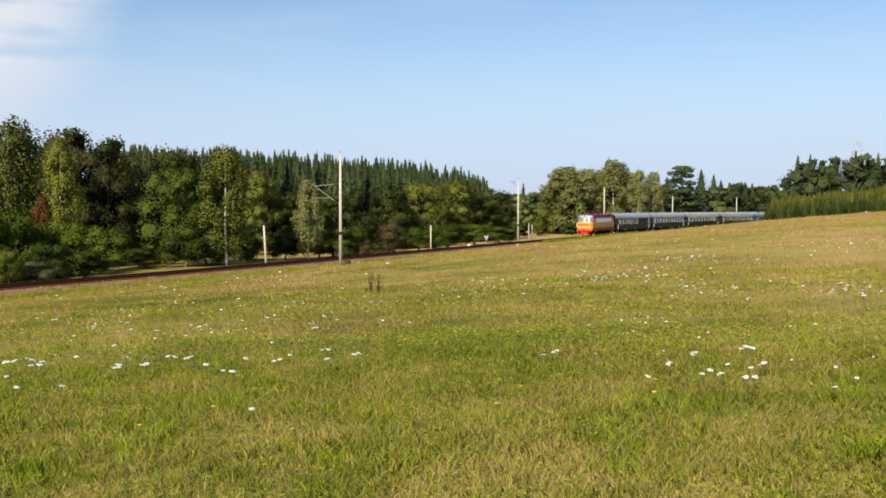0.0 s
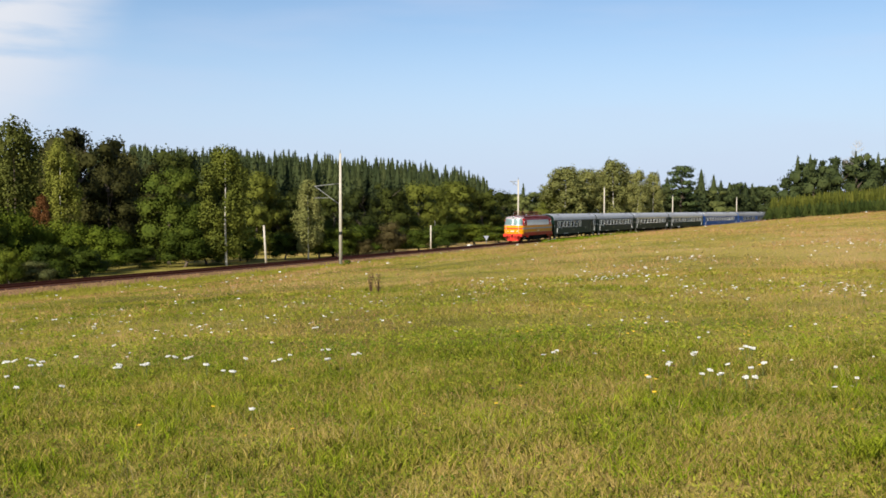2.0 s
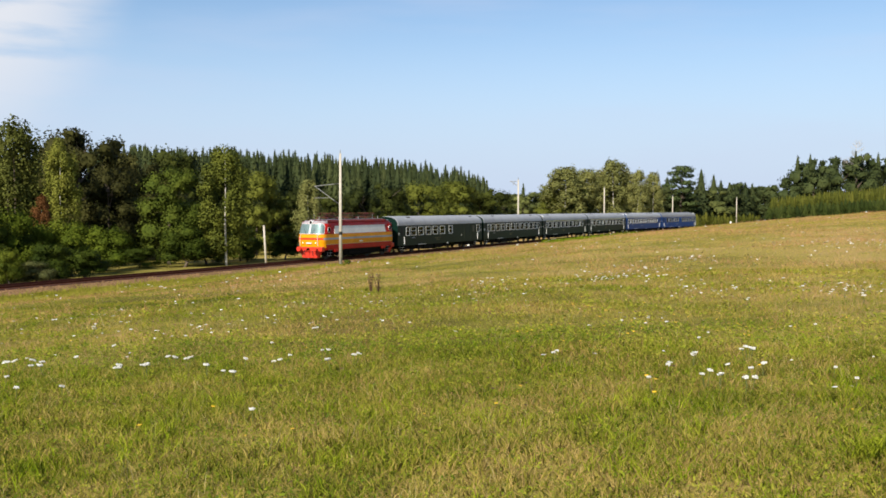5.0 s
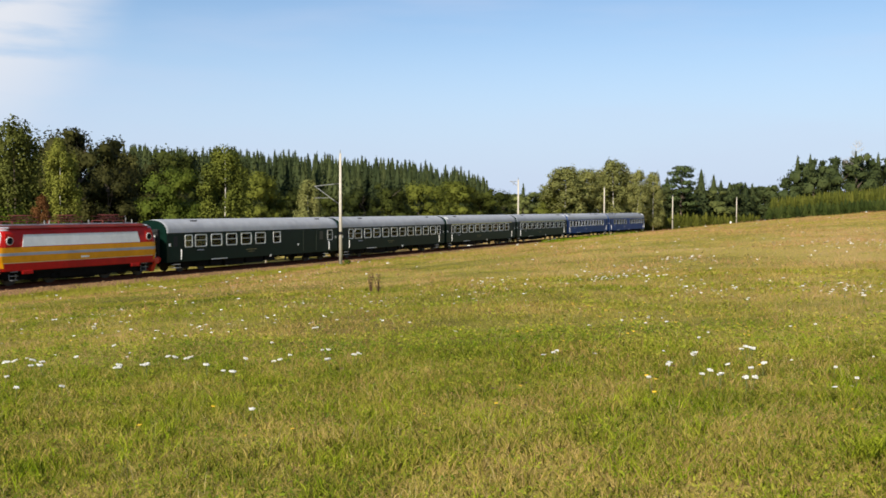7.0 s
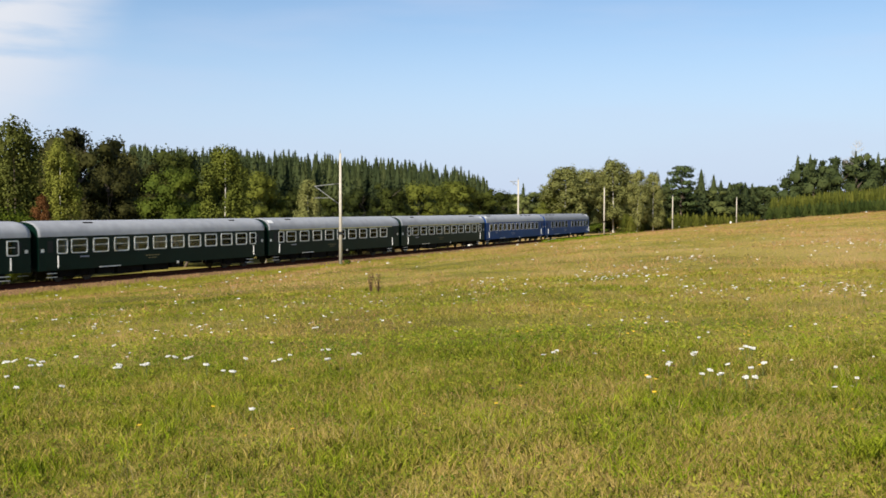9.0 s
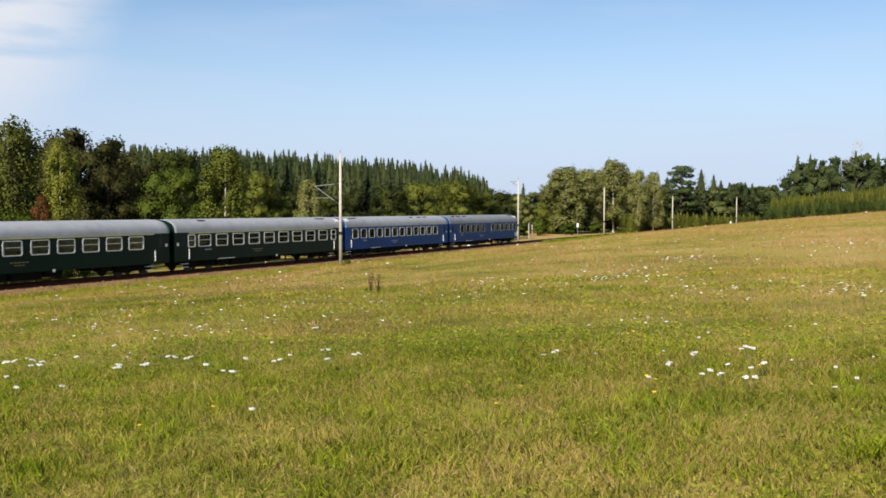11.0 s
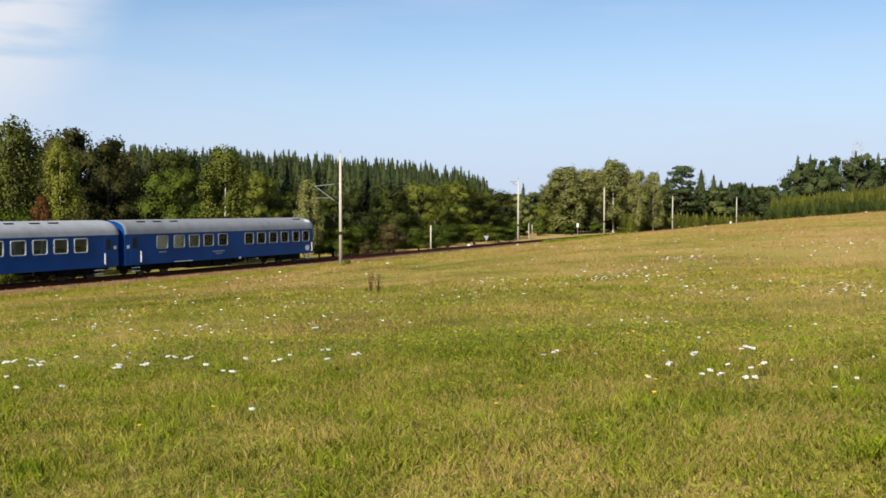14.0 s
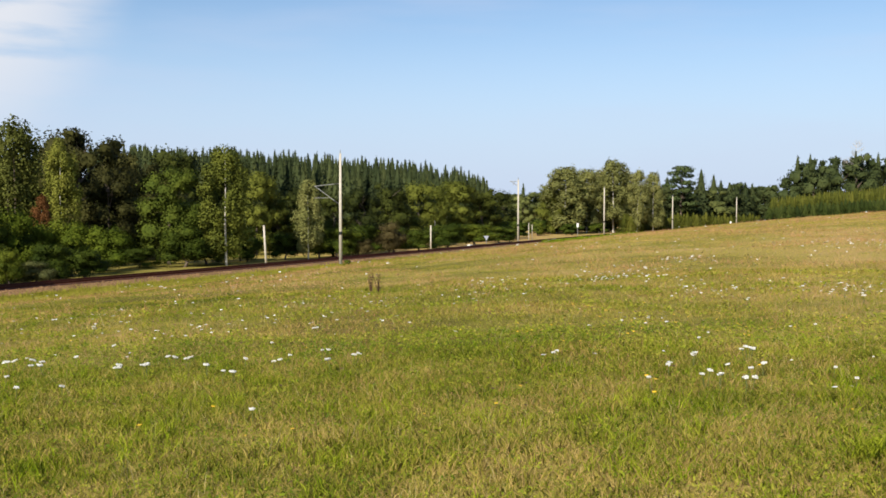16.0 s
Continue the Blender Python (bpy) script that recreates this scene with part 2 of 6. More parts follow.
M = dict(
    field=field_material("meadow_soil", [(0.045, 0.040, 0.008), (0.160, 0.138, 0.022), (0.31, 0.245, 0.060), (0.42, 0.27, 0.105)]),
    grass=leaf_material("grass_blade", [(0.100, 0.150, 0.007), (0.250, 0.275, 0.016), (0.48, 0.39, 0.060), (0.70, 0.47, 0.15)], 0.42, 0.6, 0.5, 1.9, 0.30),
    fresh=leaf_material("fresh_grass_leaf", [(0.12, 0.20, 0.006), (0.29, 0.36, 0.012), (0.49, 0.50, 0.05)], 0.42, 0.7, 0.5, 1.3),
    straw=leaf_material("straw_stem", [(0.34, 0.27, 0.09), (0.52, 0.42, 0.18), (0.62, 0.52, 0.26)], 0.3, 0.8, 0.5, 1.0),
    turf=leaf_material("short_turf_blade", [(0.060, 0.105, 0.006), (0.175, 0.210, 0.012), (0.35, 0.31, 0.042), (0.54, 0.38, 0.13)], 0.38, 0.85, 0.7, 1.8, 0.10),
    herb=leaf_material("clover_and_plantain_leaf", [(0.100, 0.160, 0.012), (0.22, 0.27, 0.020), (0.37, 0.37, 0.04), (0.52, 0.41, 0.09)], 0.38, 0.6, 0.8, 1.5, 0.16),
    thatch=leaf_material("dry_thatch", [(0.24, 0.14, 0.06), (0.44, 0.28, 0.13), (0.60, 0.44, 0.24)], 0.3, 0.8, 0.6, 1.0),
    sorrel=leaf_material("sorrel_stem", [(0.44, 0.20, 0.085), (0.59, 0.34, 0.15), (0.70, 0.49, 0.25)], 0.3, 0.7, 0.2, 1.3),
    ballast=material("ballast_stone", (0.26, 0.155, 0.075), 0.95, 0, 0.45, 9.0, 1.0, 14, (0.17, 0.105, 0.05), 0.7, 0.05),
    oilybed=material("oil_dark_ballast", (0.075, 0.030, 0.018), 0.95, 0, 0.4, 9.0, 1.0, 14, (0.050, 0.022, 0.014), 0.7, 0.1),
    rail=material("rusty_rail", (0.11, 0.034, 0.018), 0.85, 0.0, 0.2, spec=0.15),
    sleeper=material("tarred_sleeper", (0.060, 0.034, 0.024), 0.9, 0, 0.3, 8, spec=0.15),
    road=material("worn_asphalt", (0.30, 0.28, 0.25), 0.9, 0, 0.15, 6, 0.3, 60),
    concrete=material("mast_concrete", (0.52, 0.47, 0.38), 0.9, 0, 0.14, 5.0, 0.3, 30, (0.44, 0.39, 0.31)),
    steel=material("galvanised_steel", (0.26, 0.26, 0.25), 0.6, 0.3, 0.15),
    dark=material("dark_underframe", (0.006, 0.0055, 0.005), 0.9, 0, 0.3, 3.0, 0, 1, None, 0.8, 0.15),
    black=material("black_rubber", (0.012, 0.012, 0.012), 0.85, 0, 0.2),
    wheel=material("wheel_steel", (0.05, 0.043, 0.04), 0.55, 0.6, 0.2),
    green=material("bottle_green_paint", (0.002, 0.015, 0.010), 0.42, 0, 0.12, 2.0, 0.0, 1, (0.002, 0.012, 0.008), 0.5, 0.16),
    blue=material("deep_blue_paint", (0.002, 0.052, 0.23), 0.42, 0, 0.08, 2.0, 0.0, 1, (0.002, 0.040, 0.18), 0.5, 0.2),
    roof=material("grey_roof_paint", (0.33, 0.335, 0.35), 0.6, 0, 0.10, 1.5, 0.1, 8, (0.27, 0.275, 0.29), 0.4),
    darkroof=material("dark_grey_roof_paint", (0.23, 0.235, 0.245), 0.6, 0, 0.12, 1.5, 0.1, 8, (0.18, 0.185, 0.195), 0.4),
    dullframe=material("dull_aluminium_frame", (0.34, 0.36, 0.36), 0.5, 0.2, 0.12),
    frame=material("aluminium_frame", (0.76, 0.77, 0.75), 0.45, 0.2, 0.08),
    cream=material("cream_stripe", (0.62, 0.55, 0.22), 0.45, 0, 0.08),
    creamline=material("cream_line_paint", (0.62, 0.48, 0.30), 0.5, 0, 0.1),
    dullgold=material("dull_gold_lettering", (0.17, 0.14, 0.05), 0.6, 0, 0.1),
    white=material("white_paint", (0.80, 0.80, 0.78), 0.5, 0, 0.06),
    offwhite=material("weathered_white_panel", (0.76, 0.75, 0.73), 0.5, 0, 0.06, 3.0, 0, 1, (0.66, 0.65, 0.63), 0.5),
    red=material("deep_red_paint", (0.47, 0.010, 0.007), 0.4, 0, 0.14, 2.5, 0, 1, (0.37, 0.009, 0.007), 0.8, 0.2),
    signalred=material("signal_red_paint", (0.66, 0.040, 0.018), 0.4, 0, 0.08),
    yellow=material("orange_yellow_paint", (0.76, 0.31, 0.003), 0.4, 0, 0.08, 3.0, 0, 1, (0.66, 0.26, 0.003), 0.8, 0.28),
    greystripe=material("blue_grey_stripe", (0.34, 0.36, 0.44), 0.4, 0, 0.08),
    darkred=material("dark_red_roof", (0.13, 0.018, 0.014), 0.8, 0, 0.25, 2.0, 0, 1, (0.08, 0.016, 0.013), 0.6, 0.12),
    panto=material("red_oxide_steel", (0.13, 0.022, 0.016), 0.6, 0.2, 0.2),
    glass=glass_material("window_glass", (0.86, 0.89, 0.87), 0.985),
    cabglass=glass_material("cab_glass", (0.46, 0.54, 0.54), 0.97),
    interior=material("blue_grey_interior", (0.34, 0.44, 0.60), 0.8, 0, 0.15),
    curtain=material("pale_pane_backing", (0.82, 0.82, 0.70), 0.9, 0, 0.12),
    dooredge=material("worn_olive_edge", (0.018, 0.026, 0.014), 0.6, 0, 0.2),
    dimglass=material("painted_glass", (0.012, 0.016, 0.016), 0.3, 0, 0.1),
    seat=material("grey_seat_cloth", (0.14, 0.15, 0.16), 0.9, 0, 0.2),
    lens=material("lamp_lens", (0.85, 0.86, 0.84), 0.15, 0, 0.03),
    bark=material("brown_bark", (0.12, 0.09, 0.065), 0.95, 0, 0.3, 6, 0.6, 20),
    birchbark=material("birch_bark", (0.50, 0.47, 0.41), 0.85, 0, 0.25, 5, 0.3, 20, (0.42, 0.38, 0.34), 1.6),
    birch=leaf_material("birch_leaves", [(0.080, 0.096, 0.016), (0.175, 0.190, 0.030), (0.285, 0.28, 0.052)], 0.28, 0.22),
    broad=leaf_material("broad_leaves", [(0.022, 0.029, 0.006), (0.047, 0.056, 0.010), (0.086, 0.098, 0.015), (0.14, 0.15, 0.023)], 0.16, 0.18, own=0.9),
    broaddark=leaf_material("dark_oak_leaves", [(0.024, 0.024, 0.007), (0.050, 0.049, 0.013), (0.088, 0.086, 0.022)], 0.20, 0.18, own=0.4),
    bush=leaf_material("bush_leaves", [(0.018, 0.031, 0.004), (0.054, 0.076, 0.009), (0.15, 0.17, 0.017)], 0.22, 0.25, contrast=1.4),
    freshoak=leaf_material("fresh_oak_leaves", [(0.032, 0.052, 0.008), (0.078, 0.105, 0.014), (0.145, 0.17, 0.024)], 0.28, 0.2),
    darkfar=leaf_material("dark_green_far_leaves", [(0.027, 0.040, 0.014), (0.054, 0.070, 0.023), (0.092, 0.108, 0.034)], 0.18, 0.18, own=0.4),
    olive=leaf_material("olive_leaves", [(0.036, 0.043, 0.010), (0.085, 0.095, 0.019), (0.15, 0.155, 0.032)], 0.2, 0.22),
    verge=leaf_material("verge_grass_blade", [(0.19, 0.215, 0.015), (0.33, 0.32, 0.036), (0.47, 0.40, 0.075)], 0.42, 0.4, 0.4, 1.4),
    palebirch=leaf_material("haze_paled_birch_leaves", [(0.14, 0.15, 0.046), (0.255, 0.258, 0.080), (0.38, 0.35, 0.125)], 0.30, 0.2),
    # olive leaves lightened and blued: distance haze put into their colour
    faroak=leaf_material("hazed_olive_leaves", [(0.048, 0.059, 0.020), (0.094, 0.108, 0.032), (0.158, 0.172, 0.050)], 0.22, 0.18, own=0.9),
    sunlitbush=leaf_material("sunlit_bush_leaves", [(0.036, 0.060, 0.006), (0.105, 0.135, 0.012), (0.22, 0.24, 0.024)], 0.25, 0.25, contrast=1.4),
    willow=leaf_material("willow_leaves", [(0.085, 0.095, 0.032), (0.16, 0.165, 0.055), (0.24, 0.235, 0.085)], 0.25, 0.3),
    redleaf=leaf_material("copper_leaves", [(0.085, 0.036, 0.014), (0.155, 0.066, 0.022), (0.22, 0.105, 0.034)], 0.25, 0.3),
    brownleaf=leaf_material("brownish_leaves", [(0.05, 0.04, 0.018), (0.09, 0.07, 0.026), (0.12, 0.10, 0.035)], 0.25, 0.4),
    spruce=leaf_material("spruce_needles", [(0.020, 0.030, 0.012), (0.042, 0.055, 0.019), (0.078, 0.090, 0.030)], 0.14, 0.2),
    hedge=leaf_material("young_spruce_needles", [(0.034, 0.042, 0.006), (0.076, 0.082, 0.011), (0.135, 0.13, 0.021)], 0.12, 0.2),
    # the hedge's needle colour darkened, with the shade at its foot painted in
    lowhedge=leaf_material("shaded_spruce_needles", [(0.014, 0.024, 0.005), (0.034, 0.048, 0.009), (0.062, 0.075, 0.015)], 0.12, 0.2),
    pine=leaf_material("pine_needles", [(0.026, 0.042, 0.016), (0.055, 0.078, 0.026), (0.09, 0.115, 0.036)], 0.12, 0.22),
    petal=material("white_petals", (0.78, 0.76, 0.71), 0.8, 0, 0.06),
    yellowpetal=material("yellow_petals", (0.80, 0.48, 0.02), 0.8, 0, 0.06),
    stalk=material("green_stalk", (0.10, 0.12, 0.03), 0.9),
    deadstalk=material("dry_dock_stalk", (0.10, 0.045, 0.025), 0.95, 0, 0.3),
)


# ---------------------------------------------------------------- building helpers
def part(name, bm, mat, parent, label="", smooth=False):
    """Links a bmesh as one mesh object under a thing or a part."""
    me = bpy.data.meshes.new(name)
    bmesh.ops.recalc_face_normals(bm, faces=bm.faces[:])
    bm.to_mesh(me)
    bm.free()
    return part_mesh(name, me, mat, parent, label, smooth)


def part_mesh(name, me, mat, parent, label="", smooth=False):
    if not me.materials:
        me.materials.append(mat)
    if smooth:
        me.shade_smooth()
    ob = new(name, me)
    ob.parent = parent
    if label:
        tagged(ob, label)
    return ob


def raw_mesh(name, verts, faces):
    me = bpy.data.meshes.new(name)
    me.from_pydata(verts, [], faces)
    me.update()
    return me


def box(bm, x0, x1, y0, y1, z0, z1, bevel=0.0):
    vs = [bm.verts.new((x, y, z)) for x in (x0, x1) for y in (y0, y1) for z in (z0, z1)]
    fs = [bm.faces.new([vs[i] for i in f]) for f in ((0, 1, 3, 2), (4, 6, 7, 5), (0, 4, 5, 1), (2, 3, 7, 6), (0, 2, 6, 4), (1, 5, 7, 3))]
    if bevel:
        es = list({e for f in fs for e in f.edges})
        bmesh.ops.bevel(bm, geom=es, offset=bevel, segments=2, affect="EDGES", profile=0.5)
    return bm


def tube(bm, p, q, r0, r1=None, n=8, caps=True):
    r1 = r0 if r1 is None else r1
    p, q = Vector(p), Vector(q)
    d = (q - p).normalized()
    a = d.orthogonal().normalized()
    b = d.cross(a)
    rings = []
    for c, r in ((p, r0), (q, r1)):
        rings.append([bm.verts.new(c + (a * math.cos(t) + b * math.sin(t)) * r) for t in [2 * math.pi * i / n for i in range(n)]])
    for i in range(n):
        bm.faces.new((rings[0][i], rings[0][(i + 1) % n], rings[1][(i + 1) % n], rings[1][i]))
    if caps:
        bm.faces.new(rings[0][::-1])
        bm.faces.new(rings[1])
    return bm


def bmnew():
    return bmesh.new()


def rounded(w, h, r, n=4):
    """Outline of a rounded rectangle, counter-clockwise."""
    pts = []
    for cx, cy, a0 in ((w / 2 - r, h / 2 - r, 0), (-w / 2 + r, h / 2 - r, 90), (-w / 2 + r, -h / 2 + r, 180), (w / 2 - r, -h / 2 + r, 270)):
        for i in range(n + 1):
            t = radians(a0 + 90 * i / n)
            pts.append((cx + r * math.cos(t), cy + r * math.sin(t)))
    return pts


# ---------------------------------------------------------------- the line in plan
STEP = 0.5
TS = np.arange(-240, 420, STEP)


def heading(s):
    u = np.clip(s, 20, 305) / 100
    return 1.149 - 0.2494 * u + 0.4654 * u ** 2 - 0.26807 * u ** 3 + 0.0435 * u ** 4


TH = heading(TS)
TX, TY = np.cumsum(np.cos(TH)) * STEP, np.cumsum(np.sin(TH)) * STEP
I0 = int(np.argmin(abs(TS - 60)))
TX, TY = TX - TX[I0] - 18.085, TY - TY[I0] + 82.067


def on_line(s, off=0.0):
    """Plan point at s metres along the line, off metres towards the meadow."""
    t = heading(s)
    return np.interp(s, TS, TX) + off * np.sin(t), np.interp(s, TS, TY) - off * np.cos(t)


def line_coords(x, y):
    """Signed distance from the line (positive on the meadow side) and the place along it."""
    x, y = np.atleast_1d(np.asarray(x, float)), np.atleast_1d(np.asarray(y, float))
    d, s = np.empty_like(x), np.empty_like(x)
    cx, cy, cs, ct = TX[::4], TY[::4], TS[::4], TH[::4]
    for i in range(0, len(x), 20000):
        j = slice(i, i + 20000)
        k = ((x[j, None] - cx) ** 2 + (y[j, None] - cy) ** 2).argmin(1)
        ex, ey = x[j] - cx[k], y[j] - cy[k]
        d[j] = ex * np.sin(ct[k]) - ey * np.cos(ct[k])
        s[j] = cs[k] + np.clip(ex * np.cos(ct[k]) + ey * np.sin(ct[k]), -3, 3)
    return d, s


def ground_z(x, y):
    d, s = line_coords(x, y)
    w = np.clip(d - 3.2, 0, 90)
    q = w * w / (w + 6)
    r = np.clip(s - 31, 0, 330)
    hump = 0.022 * (np.sin(x * 0.9 + 0.6 * np.sin(y * 0.7)) + np.sin(y * 1.1 + x * 0.5)) * np.clip((d - 5) / 3, 0, 1) * np.clip((95 - np.hypot(x, y)) / 20, 0, 1)
    z = -0.52 + hump + q * (0.137 + 0.0012 * r - 1e-5 * r * r) - 0.0012 * q * q
    verge = np.interp(d, [1.6, 2.0, 3.2], [-0.60, -0.36, -0.52])
    return np.where(d > 3.2, np.maximum(z, -0.52), np.where(d > 1.6, verge, -0.75 - 0.02 * np.clip(-d - 3.2, 0, 25)))


def z_at(x, y):
    return float(ground_z(x, y)[0])


# ---------------------------------------------------------------- ground
def make_ground():
    n = 330
    t = np.linspace(-1, 1, n)
    gx = 18 * np.sinh(t * 5.6)
    gy = 40 + 18 * np.sinh(t * 5.6)
    X, Y = np.meshgrid(gx, gy)
    x, y = X.ravel(), Y.ravel()
    z = ground_z(x, y)
    idx = np.arange(n * n).reshape(n, n)
    faces = np.stack([idx[:-1, :-1], idx[:-1, 1:], idx[1:, 1:], idx[1:, :-1]], -1).reshape(-1, 4)
    me = raw_mesh("ground", np.stack([x, y, z], 1).tolist(), faces.tolist())
    me.materials.append(M["field"])
    me.shade_smooth()
    tagged(new("ground", me), "sloping wildflower meadow of green and straw-coloured grass", "meadow", kind="structure")


make_ground()


def sweep(name, profile, s0, s1, step, mat, closed=True, smooth=False):
    """A profile of (offset, z) swept along the line."""
    ss = np.arange(s0, s1 + 0.01, step)
    verts, faces, k = [], [], len(profile)
    for s in ss:
        for o, z in profile:
            x, y = on_line(s, o)
            verts.append((float(x), float(y), z))
    for i in range(len(ss) - 1):
        for j in range(k if closed else k - 1):
            a, b = i * k + j, i * k + (j + 1) % k
            faces.append((a, b, b + k, a + k))
    me = raw_mesh(name, verts, faces)
    me.materials.append(mat)
    if smooth:
        me.shade_smooth()
    return new(name, me)


def make_track():
    bed = sweep("track_bed", [(2.95, -0.62), (2.62, -0.41), (2.0, -0.33), (1.62, -0.19), (1.45, -0.17), (-1.5, -0.17), (-1.9, -0.20), (-3.1, -0.68), (-3.6, -0.95)], -230, 400, 2.0, M["ballast"], False)
    bed.data.materials.append(M["oilybed"])
    for f in bed.data.polygons:
        if f.index % 8 in (3, 4, 5):
            f.material_index = 1
    tagged(bed, "brown gravel ballast bed of a single railway line", "track bed", kind="structure")
    for o in (0.75, -0.75):
        r = sweep("rail", [(o - 0.07, -0.16), (o + 0.07, -0.16), (o + 0.02, -0.12), (o + 0.02, -0.05), (o + 0.036, -0.04), (o + 0.036, -0.002), (o - 0.036, -0.002), (o - 0.036, -0.04), (o - 0.02, -0.05), (o - 0.02, -0.12)], -230, 400, 2.0, M["rail"])
        tagged(r, "rust-brown steel rail of the railway line", "rail", "rails")
    bm = bmnew()
    box(bm, -0.13, 0.13, -1.28, 1.28, -0.32, -0.155)
    me = bpy.data.meshes.new("sleeper")
    bm.to_mesh(me)
    bm.free()
    me.materials.append(M["sleeper"])
    k = 0
    for s in np.arange(8, 190, 0.61):
        ob = new("sleeper", me)
        x, y = on_line(s)
        ob.matrix_basis = pose(float(x), float(y), 0, 0, 0, math.degrees(float(heading(s))))
        ob.parent = bed
        k += 1
    # loose stones along the shoulder
    rng = np.random.default_rng(4)
    verts, faces = [], []
    for i in range(5000):
        s, o = rng.uniform(10, 180), rng.uniform(1.45, 2.65) if i % 4 else rng.uniform(-3, -1.5)
        x, y = on_line(s, o)
        z = np.interp(abs(o), [1.3, 1.62, 2.0, 2.62, 3.1], [-0.17, -0.19, -0.33, -0.41, -0.68])
        r = rng.uniform(0.03, 0.075)
        p = rng.normal(0, 1, (5, 3))
        p = p / np.linalg.norm(p, axis=1)[:, None] * r
        b = len(verts)
        for q in ((r, 0, 0), (-r * 0.5, r * 0.8, 0), (-r * 0.5, -r * 0.8, 0), (0, 0, r * 0.9), (0, 0, -r * 0.6)):
            q = np.array(q) + p[len(verts) - b] * 0.5
            verts.append((float(x) + q[0], float(y) + q[1], float(z) + q[2]))
        faces += [(b, b + 1, b + 3), (b + 1, b + 2, b + 3), (b + 2, b, b + 3), (b + 1, b, b + 4), (b + 2, b + 1, b + 4), (b, b + 2, b + 4)]
    me = raw_mesh("ballast_stones", verts, faces)
    me.materials.append(M["ballast"])
    tagged(new("ballast_stones", me), "loose brown ballast stones on the track shoulder", "gravel", kind="stuff")


make_track()
road = sweep("road", [(-6.3, -0.82), (-6.5, -0.76), (-9.2, -0.80), (-9.4, -0.92)], -60, 165, 3.0, M["road"], False)
tagged(road, "narrow grey asphalt lane beyond the railway", "road", kind="structure")


# ---------------------------------------------------------------- masts and signs
def lattice_mast(s, off, height, arm=0.0):
    """Concrete catenary mast, tapered, with a dark collar; arm: reach of the steel bracket over the line."""
    x, y = (float(v) for v in on_line(s, off))
    ob = tagged(new("catenary_mast"), "tall pale concrete catenary mast beside the railway", "mast", "catenary masts")
    zb = z_at(x, y) - 0.3
    ob.matrix_basis = pose(x, y, zb, 0, 0, math.degrees(float(heading(s))))
    h = height - zb
    bm = bmnew()
    tube(bm, (0, 0, 0), (0, 0, h), 0.175, 0.10, 12)
    part("pole", bm, M["concrete"], ob, smooth=True)
    bm = bmnew()
    tube(bm, (0, 0, 3.2), (0, 0, 3.5), 0.175, 0.172, 12)
    part("collar", bm, M["black"], ob, "black identification band")
    bm = bmnew()
    tube(bm, (0, 0, h), (0, 0, h + 0.35), 0.05, 0.03, 8)
    tube(bm, (-0.18, 0, h - 0.1), (0.18, 0, h - 0.1), 0.03, 0.03, 6)
    part("cap", bm, M["steel"], ob)
    if arm:
        up = 7.25 - zb
        for name, p, q, r in (("bracket_tube", (0, 0, up), (0, arm, up - 0.25), 0.035), ("bracket_strut", (0, 0, up - 2.05), (0, arm, up - 0.2), 0.03),
                              ("steady_arm", (0, arm * 0.42, up - 1.36), (0, arm, up - 1.36), 0.028)):
            bm = bmnew()
            tube(bm, p, q, r)
            part(name, bm, M["steel"], ob)
        for z0, slope in ((up, -0.09), (up - 2.05, 0.638)):
            bm = bmnew()
            for i in range(5):
                c = 0.25 + i * 0.09
                tube(bm, (0, c, z0 + slope * c), (0, c + 0.045, z0 + slope * (c + 0.045)), 0.085, 0.06, 10)
            part("insulator", bm, M["black"], ob, "dark ribbed insulator")
    return ob


lattice_mast(73.1, 3.0, 10.05, 2.9)
for s, top, arm in ((137.4, 9.45, 1), (184.6, 9.05, 0), (230.0, 7.9, 0), (274.0, 8.0, 0)):
    mast = lattice_mast(s, -3.0, top, 0)
    if arm:
        bm = bmnew()
        zt = top + 0.75
        tube(bm, (0, 0, zt), (-0.2, 1.35, zt), 0.05)
        tube(bm, (0, 0, zt - 0.8), (-0.18, 1.1, zt), 0.04)
        tube(bm, (-0.1, 0.6, zt), (-0.14, 0.8, zt - 0.6), 0.035)
        part("crossarm", bm, M["steel"], mast, "steel crossarm")


def post(x, y, top, r, label, mat, lean=0.0):
    ob = tagged(new("post"), label, "post", "lineside posts")
    zb = z_at(x, y) - 0.2
    ob.matrix_basis = pose(x, y, zb, 0, lean, 0)
    bm = bmnew()
    tube(bm, (0, 0, 0), (0, 0, top - zb), r, r * 0.85, 10)
    part("pole", bm, mat, ob, smooth=True)
    bm = bmnew()
    tube(bm, (0, 0, top - zb), (0, 0, top - zb + 0.06), r * 1.25, r * 1.1, 10)
    part("cap", bm, mat, ob)
    return ob


post(-17.2, 95.4, 3.2, 0.11, "short pale concrete post leaning slightly by the track", M["concrete"], -3)
post(-1.6, 128.9, 2.63, 0.11, "short pale concrete post beyond the railway", M["concrete"])
post(14.6, 167.0, 2.4, 0.07, "slim grey post at the level crossing", M["concrete"])
post(15.3, 168.5, 2.1, 0.07, "slim grey post at the level crossing", M["concrete"])


